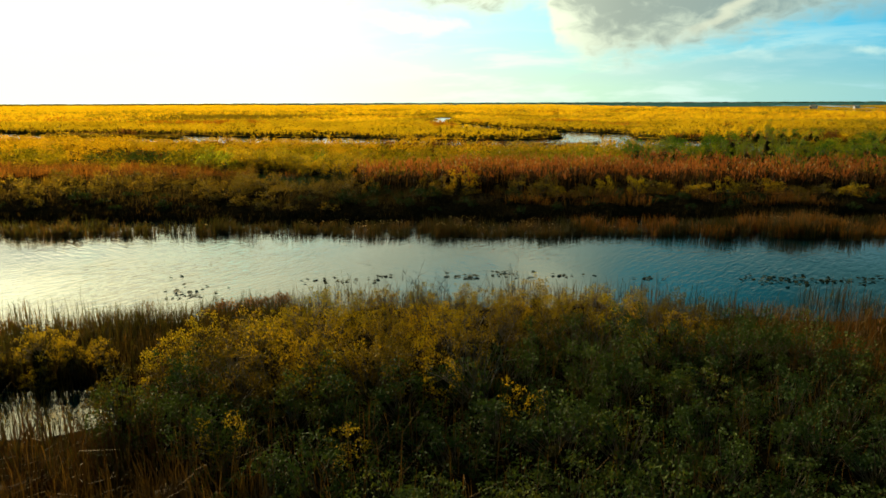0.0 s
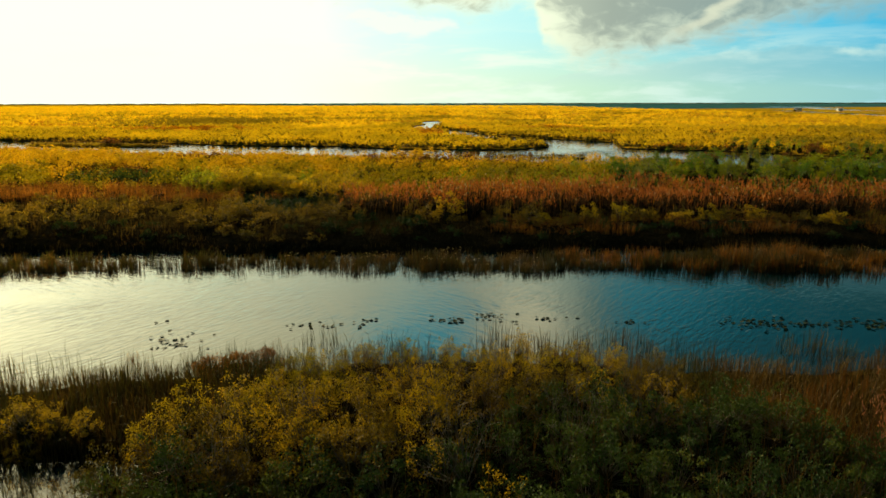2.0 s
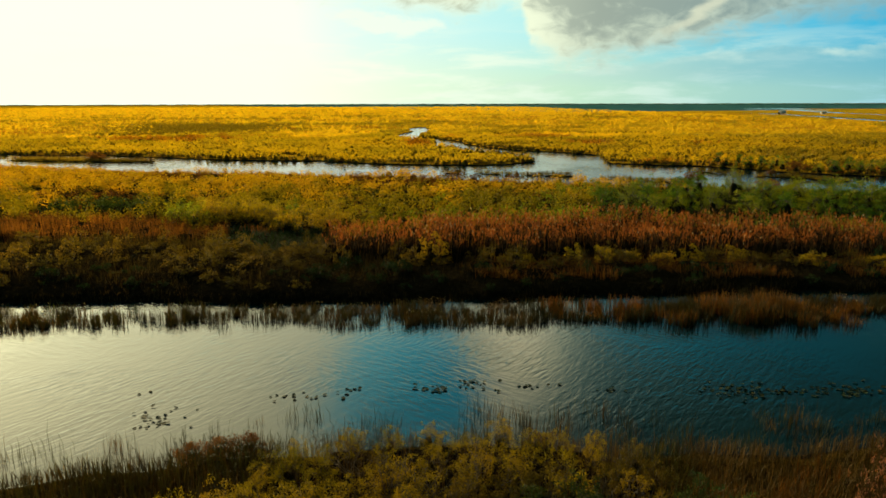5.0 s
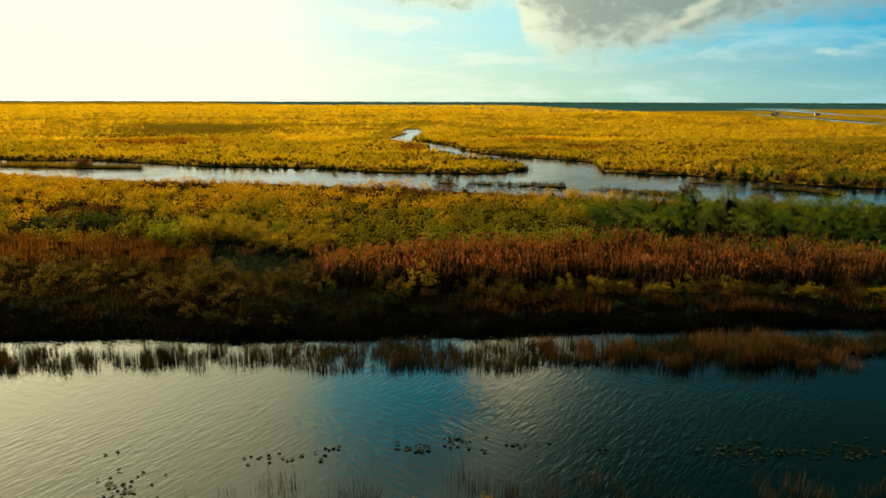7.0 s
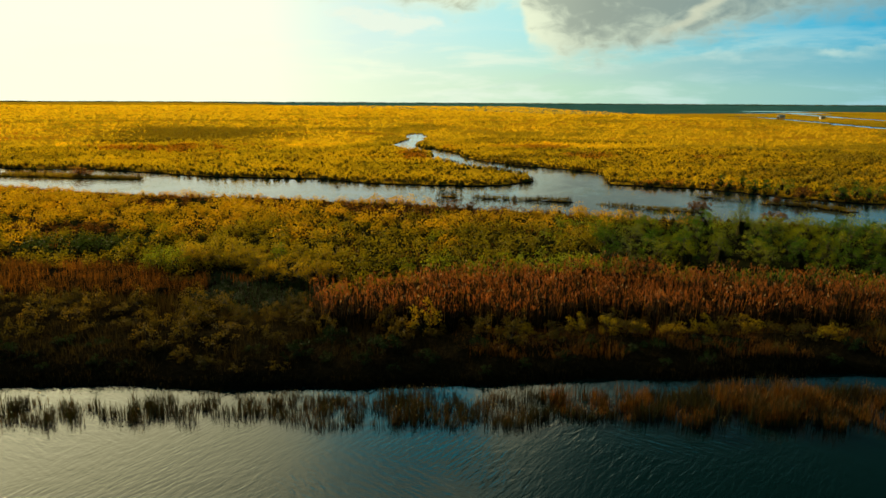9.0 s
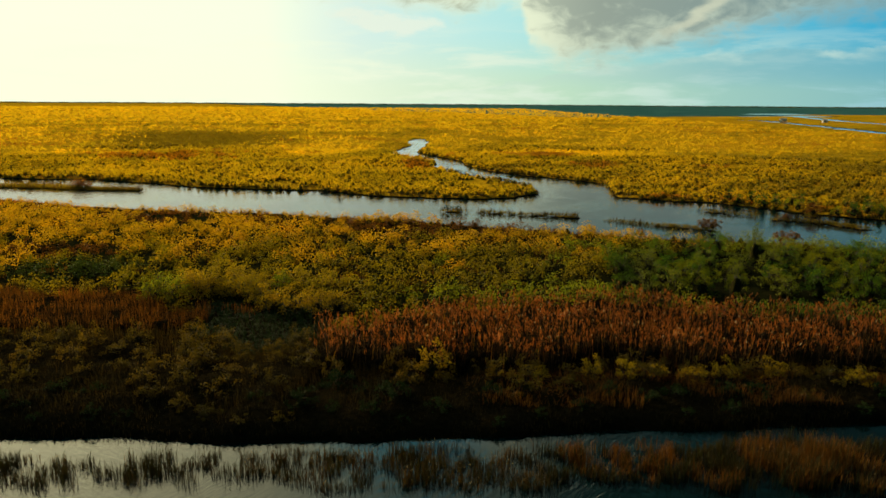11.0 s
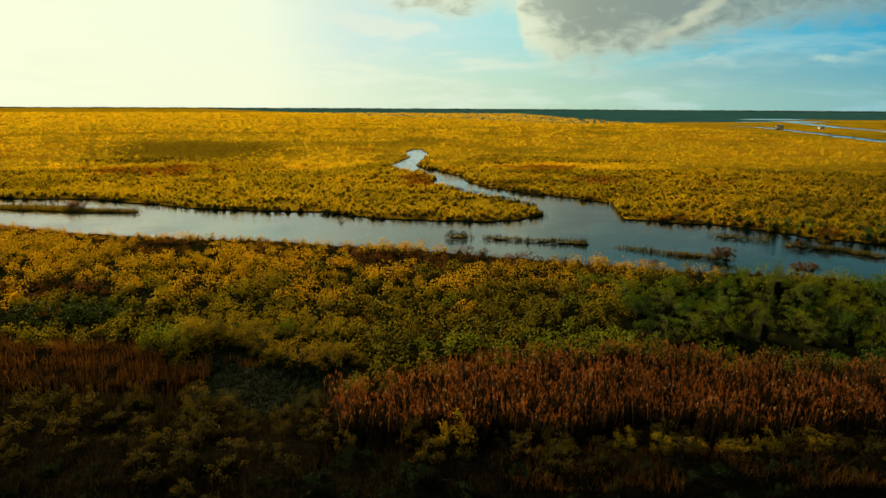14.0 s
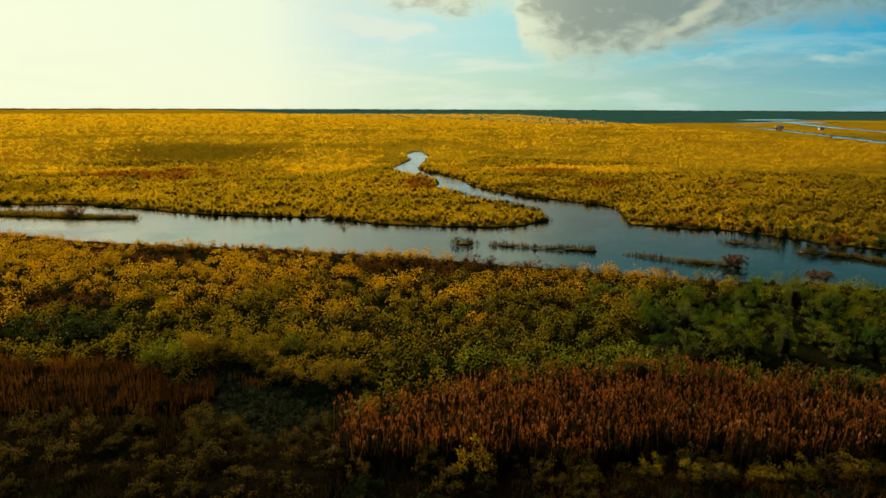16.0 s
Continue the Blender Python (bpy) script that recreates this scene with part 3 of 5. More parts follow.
def leaves(pos, size, r, up=0.3, slim=0.5, face=None, loose=0.85):
    """Diamond leaves at the places given, turned at random or mostly to face outwards. Returns corners and four-cornered faces."""
    m = len(pos)
    size = np.broadcast_to(size, (m,))[:, None] * r.uniform(0.7, 1.3, (m, 1))
    if face is None:
        a = unit(r.normal(size=(m, 3)) + (0, 0, up))
        s = unit(np.cross(a, r.normal(size=(m, 3))))
    else:
        a = unit(np.cross(unit(face + loose * r.normal(size=(m, 3))), r.normal(size=(m, 3))))
        s = unit(np.cross(a, face + 0.35 * loose * r.normal(size=(m, 3))))
    fold = np.cross(a, s) * 0.18
    v = np.stack([pos - a * size * 0.5, pos + s * size * slim * 0.5 + fold * size, pos + a * size * 0.5, pos - s * size * slim * 0.5 + fold * size], 1)
    return v.reshape(-1, 3), np.arange(4 * m).reshape(m, 4)


def blades(base, tall, wide, r, lean=0.25, droop=0.2):
    """Grass blades: a strip of two sides that narrows to its bent tip. Triangles."""
    m = len(base)
    tall, wide = np.broadcast_to(tall, (m,))[:, None], np.broadcast_to(wide, (m,))[:, None]
    turn = r.uniform(0, 2 * np.pi, (m, 1))
    out_ = np.concatenate([np.cos(turn), np.sin(turn), 0 * turn], 1)
    side = np.concatenate([-np.sin(turn), np.cos(turn), 0 * turn], 1)
    k = np.abs(r.normal(size=(m, 1))) * lean
    mid = base + out_ * tall * k * 0.4 + np.array([0, 0, 1]) * tall * 0.6
    tip = base + out_ * tall * (k + droop * r.random((m, 1))) + np.array([0, 0, 1]) * tall * (1 - 0.4 * k)
    v = np.stack([base - side * wide / 2, base + side * wide / 2, mid - side * wide * 0.4, mid + side * wide * 0.4, tip], 1).reshape(-1, 3)
    i = 5 * np.arange(m)[:, None]
    f = np.concatenate([i + [0, 1, 3], i + [0, 3, 2], i + [2, 3, 4]], 1).reshape(-1, 3)
    return v, f


def twigs(starts, ends, r0, r1):
    """Tapered three-sided stems from starts to ends. Four-cornered faces."""
    m = len(starts)
    d = unit(ends - starts)
    a = unit(np.cross(d, np.array([0.31, 0.77, 0.55])))
    b_ = np.cross(d, a)
    rings = []
    for p, rad in ((starts, r0), (ends, r1)):
        rad = np.broadcast_to(rad, (m,))[:, None]
        for q in (0, 2.094, 4.189):
            rings.append(p + (a * math.cos(q) + b_ * math.sin(q)) * rad)
    v = np.stack(rings, 1).reshape(-1, 3)
    i = 6 * np.arange(m)[:, None]
    f = np.concatenate([i + [0, 1, 4, 3], i + [1, 2, 5, 4], i + [2, 0, 3, 5]], 1).reshape(-1, 4)
    return v, f


def joined(*some):
    vs, fs, k = [], [], 0
    for v, f in some:
        vs.append(v)
        fs.append(f + k)
        k += len(v)
    return np.concatenate(vs), np.concatenate(fs)


def scatter(x0, x1, y0, y1, per_m2, r):
    m = int((x1 - x0) * (y1 - y0) * per_m2)
    return r.uniform(x0, x1, m), r.uniform(y0, y1, m)


def on_ground(x, y):
    return np.stack([x, y, np.maximum(height(x, y), -0.25)], 1)


def shade_thatch(x0, x1, y0, y1, step, inside, tall, seed, rise=1.0, mat=None):
    """Dead growth with shade in its colour: an uneven mat under a stand of plants that falls off where inside() reaches
    zero.
    """
    gx_, gy_ = np.arange(x0, x1, step), np.arange(y0, y1, step)
    a, b_ = np.meshgrid(gx_, gy_)
    a, b_ = a + (value(a, b_, step * 1.7, seed + 1) - 0.5) * step, b_ + (value(a, b_, step * 1.7, seed + 2) - 0.5) * step
    k_ = np.clip(inside(a, b_) / rise, 0, 1) ** 0.6
    z = np.maximum(height(a, b_), -0.3) - 0.12 + k_ * (0.12 + tall * (0.45 + 0.4 * value(a, b_, 2.6, seed) + 0.45 * value(a, b_, step * 1.3, seed + 3)))
    m_, q = len(gx_), (np.arange(len(gy_) - 1)[:, None] * len(gx_) + np.arange(len(gx_) - 1)).reshape(-1, 1)
    f = q + [0, 1, m_ + 1, m_]
    f = f[(k_.reshape(-1)[f] > 0).any(1)]
    return mesh_of("shade_thatch", np.stack([a, b_, z], -1).reshape(-1, 3), f, mat or M_SHADE_THATCH, True)


# ---- ground and water ----


def steps(*runs):
    """Grid lines: (from, to, step) runs, each step even."""
    return np.unique(np.concatenate([np.arange(a, b_, s) for a, b_, s in runs] + [[runs[-1][1]]]).round(3))


gx = np.concatenate([-np.geomspace(5000, 112, 30), steps((-110, 110, 2.0)), np.arange(115, 300, 14.0), np.arange(300, 640, 8.0), np.geomspace(650, 5000, 16)])
gy = np.concatenate([-np.geomspace(5000, 40, 14), steps((-30, 0, 5), (0, 60, 0.9), (60, 96, 2.5), (96, 215, 1.2), (215, 405, 2.0)), np.arange(410, 1200, 12.0), np.geomspace(1215, 5000, 26)])
X, Y = np.meshgrid(gx, gy)
Z = height(X, Y)
nx, ny = len(gx), len(gy)
i = (np.arange(ny - 1)[:, None] * nx + np.arange(nx - 1)).reshape(-1, 1)
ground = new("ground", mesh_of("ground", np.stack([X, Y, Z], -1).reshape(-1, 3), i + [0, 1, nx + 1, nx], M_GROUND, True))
tagged(ground, "flat marsh ground with mud and dead golden grass", "ground", kind="structure")

water = new("water", mesh_of("water", [(-5000, -60, 0), (5000, -60, 0), (5000, 5000, 0), (-5000, 5000, 0)], [(0, 1, 2, 3)], M_WATER))
tagged(water, "calm dark marsh water with wind ripples mirroring the sky", "water", kind="structure")

# ---- shrubs and trees ----


sunward = np.array([math.sin(radians(SUN_AZ)), math.cos(radians(SUN_AZ)), 0.35])


def crown_arrays(r, tall, wide, tufts, per_tuft, size, floor_at=0.25, tuft=0.28, slim=0.55, rounded=False):
    """Leaf tufts in an uneven dome. Returns tuft places and the leaves."""
    c = r.normal(size=(tufts, 3))
    c = unit(c) * r.uniform(0.45, 1.0, (tufts, 1)) ** 0.6
    c[:, 2] = np.abs(c[:, 2])
    bulge = 0.75 + 0.5 * value(np.arctan2(c[:, 1], c[:, 0]) * 3 + r.uniform(0, 90), c[:, 2] * 3, 1.0, 11)
    c = c * bulge[:, None] * [wide, wide, tall * (1 - floor_at)] + [0, 0, tall * floor_at]
    k = np.repeat(np.arange(tufts), per_tuft)
    way_out = unit(r.normal(size=(len(k), 3)) + [0, 0, 0.35])
    pos = c[k] + way_out * (r.random((len(k), 1)) ** 0.4) * tuft * wide * [1, 1, 0.8]
    pos[:, 2] = np.maximum(pos[:, 2], 0.08)
    return c, leaves(pos, size, r, 0.5, slim, unit(0.5 * way_out + 0.3 * unit(c[k] - [0, 0, tall * floor_at]) + sunward) if rounded else None, 0.4 if rounded else 0.85)


def stems_arrays(r, tips, spread, rad, boles=5):
    """Forked stems from the root to the tufts."""
    foot = r.normal(size=(boles, 3)) * [spread * 0.25, spread * 0.25, 0]
    foot[:, 2] = -0.3
    own = r.integers(0, boles, len(tips))
    fork = foot.copy()
    for q in range(boles):
        mine = tips[own == q]
        if len(mine):
            fork[q] = foot[q] * 0.45 + mine.mean(0) * 0.55
    fork[:, 2] = np.maximum(fork[:, 2] * 0.8, 0.25)
    a = twigs(foot, fork, rad, rad * 0.55)
    b_ = twigs(fork[own], tips, rad * 0.45, rad * 0.12)
    return joined(a, b_)


def blobs(mid, rad, r):
    """Small uneven eight-sided lumps, mostly the twiggy, shade-coloured inside of a tuft. Triangles."""
    m = len(mid)
    six = np.array([(1, 0, 0), (-1, 0, 0), (0, 1, 0), (0, -1, 0), (0, 0, 1), (0, 0, -1)], float)
    v = mid[:, None, :] + six[None] * (rad[:, None, None] if np.ndim(rad) == 1 else rad[:, None, :]) * r.uniform(0.75, 1.2, (m, 6, 1))
    f = np.array([(0, 2, 4), (2, 1, 4), (1, 3, 4), (3, 0, 4), (2, 0, 5), (1, 2, 5), (3, 1, 5), (0, 3, 5)])
    return v.reshape(-1, 3), (6 * np.arange(m)[:, None, None] + f[None]).reshape(-1, 3)


def lump(r, wide, tall, at):
    """One uneven rounded mass inside a crown: dense twigs, coloured as inner shade."""
    bm = bmesh.new()
    bmesh.ops.create_icosphere(bm, subdivisions=2, radius=1.0)
    o = Vector(r.uniform(-50, 50, 3))
    for v in bm.verts:
        k = 0.75 + 0.55 * noise.noise(v.co * 1.6 + o)
        v.co = Vector((v.co.x * wide * k, v.co.y * wide * k, at + v.co.z * tall * k * (1.0 if v.co.z > 0 else 0.5)))
    me = bpy.data.meshes.new("shade_core")
    bm.to_mesh(me)
    bm.free()
    me.materials.append(M_CORE_SHADE)
    return me


def shrub_kind(seed, name, mat, tall, wide, tufts, per_tuft, size, label, category="shrub", rad=0.03, floor_at=0.2, tuft=0.28, stem_name="stem"):
    r = np.random.default_rng(seed)
    tips, (lv, lf) = crown_arrays(r, tall, wide, tufts, per_tuft, size, floor_at, tuft, rounded=category == "tree")
    root = tagged(new(name), label, category)
    part(stem_name, mesh_of(stem_name, *stems_arrays(r, tips, wide, rad), M_BARK), root)
    part("crown", mesh_of("crown", lv, lf, mat), root)
    part("shade_core", lump(r, wide * (0.55 if category == "tree" else 0.34), tall * (1 - floor_at) * (0.55 if category == "tree" else 0.38), tall * floor_at), root, "dense twigs inside the crown, coloured dark as its inner shade")
    return root


used = set()


def plant(kinds, places, r, low=0.8, high=1.25, group=""):
    """Sets plants of some kinds at (x, y, size) places, each turned and sized a little otherwise."""
    for x, y, s in places:
        k = kinds[r.integers(len(kinds))]
        m = pose(x, y, float(max(height(x, y), -0.1)), r.uniform(-5, 5), r.uniform(-5, 5), r.uniform(0, 360))
        if k not in used:
            used.add(k)
            ob = k
            ob.matrix_basis = m
        else:
            ob = copy_thing(k, m)
        ob.scale = [s * r.uniform(low, high)] * 2 + [s * r.uniform(low, high)]
        if group:
            tagged(ob, group=group)


def apart(x, y, gap, r):
    """Thins places so that none stands nearer to another than gap."""
    order, taken, keep = r.permutation(len(x)), {}, []
    for j in order:
        cx, cy = int(x[j] // gap), int(y[j] // gap)
        if all(math.hypot(x[j] - x[q], y[j] - y[q]) > gap for u in (-1, 0, 1) for v in (-1, 0, 1) for q in taken.get((cx + u, cy + v), ())):
            taken.setdefault((cx, cy), []).append(j)
            keep.append(j)
    return np.array(sorted(keep), int)


# the near thicket on this side of the channel: a mound of yellow shrub tops over dark ones
r = np.random.default_rng(21)
near_yellow = [shrub_kind(31 + q, "shrub", (M_YELLOW, M_YELLOW_LIT)[q % 2], 1.9 + 0.25 * q, 1.15, 54, 25, 0.078, "yellow-leaved marsh shrub with thin grey stems", tuft=0.2) for q in range(4)]
near_olive = [shrub_kind(41 + q, "shrub", M_OLIVE, 1.8 + 0.25 * q, 1.15, 50, 25, 0.083, "olive-green marsh shrub with thin grey stems", tuft=0.19) for q in range(4)]
near_green = [shrub_kind(51 + q, "shrub", M_SHADY, 1.7 + 0.22 * q, 1.15, 46, 25, 0.09, "dark green leafy marsh shrub on wet ground", tuft=0.2) for q in range(3)]


def mound(x, y):
    """How far inside the thicket a place lies, about 0 to 1."""
    left = line(y, (2, -2.0), (6, -4.0), (9, -7.6), (12, -8.6), (15, -7.6), (18, -5.0), (20.5, -2.5))
    right = line(y, (2, 12), (10, 13.5), (14, 11), (18, 8.5), (20.5, 7))
    return np.minimum(np.minimum(x - left, right - x), np.minimum(y - 3.0, near_bank(x) - y - 0.3))


tagged(new("thicket_shade_brush", shade_thatch(-10, 15, 2.5, 21, 0.4, mound, 0.5, 201)), "dead twigs under the near thicket, coloured near black as shade", "underbrush", kind="stuff")
x, y = scatter(-9, 16, 3, 21, 3.4, r)
ok = mound(x, y) > 0
x, y = x[ok], y[ok]
k = apart(x, y, 0.98, r)
x, y = x[k], y[k]
tone = 1.0 * value(x, y, 2.2, 21) - 0.16 + 0.3 * (r.random(len(x)) - 0.5) + 0.5 * (y - 13) / 8 - 0.026 * (x - 1) + 0.35 * np.exp(-((x + 4.5) / 3.5) ** 2 - ((y - 15.5) / 4) ** 2) + 0.22 * (y > 17.2) + 0.4 * np.exp(-((x - 5.0) / 4.0) ** 2 - ((y - 17.5) / 2.6) ** 2)
for kinds, ok in ((near_yellow, tone > 0.65), (near_olive, (tone <= 0.65) & (tone > 0.37)), (near_green, tone <= 0.37)):
    plant(kinds, [(a, b_, 0.86 if b_ < 14 else 0.86 - 0.05 * (b_ - 14)) for a, b_ in zip(x[ok], y[ok])], r, 0.8, 1.2, "shrubs of the near thicket")
plant(near_yellow, [(-11.4, 14.0, 0.5), (-10.4, 13.9, 0.5), (-13.4, 13.5, 0.5), (-12.4, 14.1, 0.55), (-12.0, 13.2, 0.4), (-14.4, 14.0, 0.5)], r, group="shrubs of the near thicket")

sprig = [shrub_kind(161 + q, "shrub", M_YELLOW, 1.5, 0.5, 12, 28, 0.062, "small yellow-leaved sapling among dark shrubs", rad=0.012, floor_at=0.45, tuft=0.34) for q in range(2)]
x, y = scatter(-6, 12, 5, 18, 0.4, r)
ok = (mound(x, y) > 0.4) & (value(x, y, 1.8, 29) > 0.55) & (y > 7.5) & (y < 16) & (x < 7)
x, y = x[ok], y[ok]
k = apart(x, y, 1.0, r)
plant(sprig, [(x[q], y[q], 1.1) for q in k], r, 0.8, 1.2, "yellow saplings of the thicket")


def bare_shrub(seed):
    """A leafless shrub: boles, limbs and fine twigs."""
    rr = np.random.default_rng(seed)
    tips = rr.normal(size=(26, 3)) * [0.55, 0.55, 0.35] + [0, 0, 1.55]
    main = stems_arrays(rr, tips, 0.8, 0.022, 4)
    k = np.repeat(tips, 4, 0)
    fine_ = twigs(k, k + rr.normal(size=k.shape) * 0.16 + [0, 0, 0.22], 0.006, 0.002)
    return tagged(new("bare_shrub", mesh_of("bare_shrub", *joined(main, fine_), M_BARK)), "leafless grey shrub among the green thicket", "shrub")


plant([bare_shrub(141), bare_shrub(142)], [(-0.6, 15.5, 1.1), (0.4, 14.6, 1.15), (2.6, 16.2, 1.0), (-3.4, 12.8, 1.1), (4.6, 12.4, 1.2), (-1.6, 17.2, 1.0), (7.2, 13.6, 1.1), (1.2, 10.4, 1.25), (-5.0, 10.2, 1.1)], r, 0.9, 1.15, "leafless shrubs of the thicket")


def plume_grass(seed):
    """A tussock of tall grass with pinkish plumes."""
    rr = np.random.default_rng(seed)
    root = tagged(new("plume_grass"), "tall tussock of grass with pinkish plumes", "grass")
    foot_ = rr.normal(size=(46, 3)) * [0.28, 0.28, 0]
    tall_ = rr.uniform(1.3, 2.5, 46)
    top_ = foot_ + rr.normal(size=(46, 3)) * [0.22, 0.22, 0] + np.stack([0 * tall_, 0 * tall_, tall_], 1)
    part("stalk", mesh_of("stalk", *twigs(foot_ - [0, 0, 0.1], top_, 0.009, 0.004), M_CANE), root)
    part("foliage", mesh_of("foliage", *blades(np.repeat(foot_, 3, 0), rr.uniform(0.8, 1.7, 138), 0.022, rr, 0.4, 0.4), M_SEDGE), root)
    k = np.repeat(top_, 5, 0)
    part("plume", mesh_of("plume", *leaves(k + rr.normal(size=k.shape) * [0.03, 0.03, 0.12], 0.13, rr, 4.0, 0.22), M_PINK), root, "pinkish feathery plumes")
    return root


plant([plume_grass(151), plume_grass(152)], [(12.6, 10.4, 0.9), (13.4, 11.4, 1.0), (14.4, 12.8, 0.9), (15.4, 13.9, 1.0), (12.2, 8.6, 0.8), (15.8, 11.9, 0.9), (16.6, 15.0, 0.9)], r, 0.9, 1.15, "tussocks of plume grass")

# ---- reeds, sedges and grass of the near side ----


def grass_stuff(name, mat, x, y, tall, wide, r, label, category="grass", lean=0.22, droop=0.2, per=1, spread=0.0):
    x, y = np.repeat(x, per), np.repeat(y, per)
    tall = np.repeat(np.broadcast_to(tall, (len(x) // per,)), per) * r.uniform(0.55, 1.15, len(x))
    x, y = x + r.normal(size=len(x)) * spread, y + r.normal(size=len(x)) * spread
    ob = new(name, mesh_of(name, *blades(on_ground(x, y), tall, wide, r, lean, droop), mat))
    return tagged(ob, label, category, kind="stuff")


x, y = scatter(-30, 34, 1.5, 21.5, 12, r)
ok = ((wet(x, y) < 0.1) | ((y < 15) & (value(x, y, 0.8, 30) > 0.36))) & (mound(x, y) < 1.0)
brown = ok & ((x > 6) | (y < 7.5)) & (value(x, y, 2.5, 31) > 0.25)
grass_stuff("sedge_bed", M_SEDGE, x[brown], y[brown], (1.0 + 0.9 * value(x[brown], y[brown], 3, 32)) * np.where(y[brown] > 17, 0.65, 1.0), 0.022, r, "tangled brown sedge standing in the near marsh", per=3, spread=0.12, lean=0.35)
dark = ok & ~brown
grass_stuff("reed_bed", M_REED, x[dark], y[dark], 0.7 + 0.6 * value(x[dark], y[dark], 3, 33), 0.022, r, "dark green marsh reeds at the water's edge", per=3, spread=0.12, lean=0.25)
x, y = scatter(-32, -5, 12.5, 20.2, 22, r)
ok = (wet(x, y) < 0.35) & (mound(x, y) < 0.3)
grass_stuff("dark_reed_bed", M_DIM, x[ok], y[ok], 0.55 + 0.6 * value(x[ok], y[ok], 2.2, 39), 0.03, r, "dark tangled reeds covering the low bank", per=2, spread=0.12, lean=0.35)
x, y = scatter(10, 34, 4, 20.5, 9, r)
ok = (wet(x, y) < -0.1) & (mound(x, y) < 0.2) & (value(x, y, 1.6, 35) > 0.55)
grass_stuff("rust_sedge_bed", M_RUST, x[ok], y[ok], (0.7 + 0.9 * value(x[ok], y[ok], 2.5, 36)) * np.where(y[ok] > 17, 0.65, 1.0), 0.024, r, "dry rust-coloured sedge in dense tufts", per=3, spread=0.12, lean=0.2)
x, y = scatter(-9, 12, 2.0, 20.5, 5, r)
ok = mound(x, y) > -0.5
grass_stuff("thicket_grass", M_SEDGE, x[ok], y[ok], 1.5 + 0.5 * value(x[ok], y[ok], 2, 37), 0.018, r, "thin brown grass growing through the thicket", per=2, spread=0.2)
x, y = scatter(-14, 12, 1.5, 9.5, 26, r)
ok = (value(x, y, 1.3, 38) > 0.3) & (mound(x, y) < 1.2) & (wet(x, y) < 0)
grass_stuff("brown_cane_grass", M_CANE, x[ok], y[ok], 1.15, 0.026, r, "brown dry cane grass on the near marsh ground", per=2, spread=0.1, lean=0.3, droop=0.35)


def reed_clump(seed, mat, stalks, tall, spread, label):
    rr = np.random.default_rng(seed)
    base = rr.normal(size=(stalks, 3)) * [spread, spread, 0]
    base[:, 2] = -0.3
    v, f = blades(base, rr.uniform(0.3, 1.2, stalks) * tall + 0.3, 0.022, rr, 0.14, 0.2)
    return tagged(new("reed_clump", mesh_of("reed_clump", v, f, mat)), label, "reeds")


clumps = [reed_clump(61 + q, M_SEDGE if q % 3 == 1 else M_REED, 9 + 4 * q, 0.7 + 0.13 * q, 0.16 + 0.05 * q, "slender brown-green reeds rising out of shallow water") for q in range(6)]
x, y = scatter(-19, 22, 19, 24.5, 3.2, r)
depth = y - near_bank(x)
reach = 1.1 + 2.2 * value(x, y, 2.3, 41) * (0.5 + value(x, y, 7.0, 42)) + 1.3 * np.exp(-((x - 7) / 8) ** 2)
ok = (depth > -0.4) & (depth < reach) & ((value(x, y, 1.5, 43) > 0.55) | (depth < 0.35))
x, y = x[ok], y[ok]
k = r.permutation(apart(x, y, 0.33, r))[:298]
plant(clumps, [(x[q], y[q], 0.9) for q in k], r, 0.7, 1.2, "reed clumps along the near bank")
# low rust-red bush at the brink
rust_bush = [shrub_kind(71, "bush", M_RUST, 0.9, 0.9, 30, 30, 0.09, "low rust-red leafy bush at the water's edge", "bush")]
plant(rust_bush, [(-7.6, 20.6, 1.0), (-6.4, 20.4, 0.9), (-8.6, 20.2, 0.8), (5.6, 20.9, 0.7)], r, group="rust-red bushes")

# ---- lily pads ----


def lily_pad(seed):
    """A rounded leaf with a notch, a raised rim and a little thickness."""
    rr = np.random.default_rng(seed)
    bm = bmesh.new()
    ring = []
    for q in range(15):
        a = radians(14 + q * (332 / 14))
        rad = 0.15 * (1 + 0.05 * rr.normal())
        ring.append(bm.verts.new((rad * math.cos(a), rad * 0.85 * math.sin(a), 0.018 + 0.012 * rr.random())))
    mid = bm.verts.new((0.025, 0, 0.008))
    for a, b_ in zip(ring, ring[1:]):
        bm.faces.new((mid, a, b_))
    ext = bmesh.ops.extrude_face_region(bm, geom=bm.faces[:])
    bmesh.ops.translate(bm, verts=[v for v in ext["geom"] if isinstance(v, bmesh.types.BMVert)], vec=(0, 0, 0.006))
    bmesh.ops.recalc_face_normals(bm, faces=bm.faces[:])
    me = bpy.data.meshes.new("lily_pad")
    bm.to_mesh(me)
    bm.free()
    me.materials.append(M_PAD)
    return me


pads = [lily_pad(81 + q) for q in range(4)]
# drifts of pads: middle, half size, count
DRIFTS = [(-11.6, 24.0, 1.0, 0.8, 26), (-13.0, 27.0, 0.3, 0.15, 3), (-5.1, 26.2, 1.1, 0.35, 20), (-2.6, 27.0, 0.4, 0.1, 5), (1.9, 26.9, 1.6, 0.35, 30), (3.6, 27.7, 0.8, 0.2, 10),
          (6.6, 27.1, 0.7, 0.1, 9), (10.2, 26.6, 0.5, 0.35, 8), (16.6, 26.0, 1.3, 0.75, 60), (19.2, 26.0, 1.3, 0.3, 26), (22.4, 25.9, 1.4, 0.6, 60), (26.5, 25.9, 1.8, 0.6, 40)]
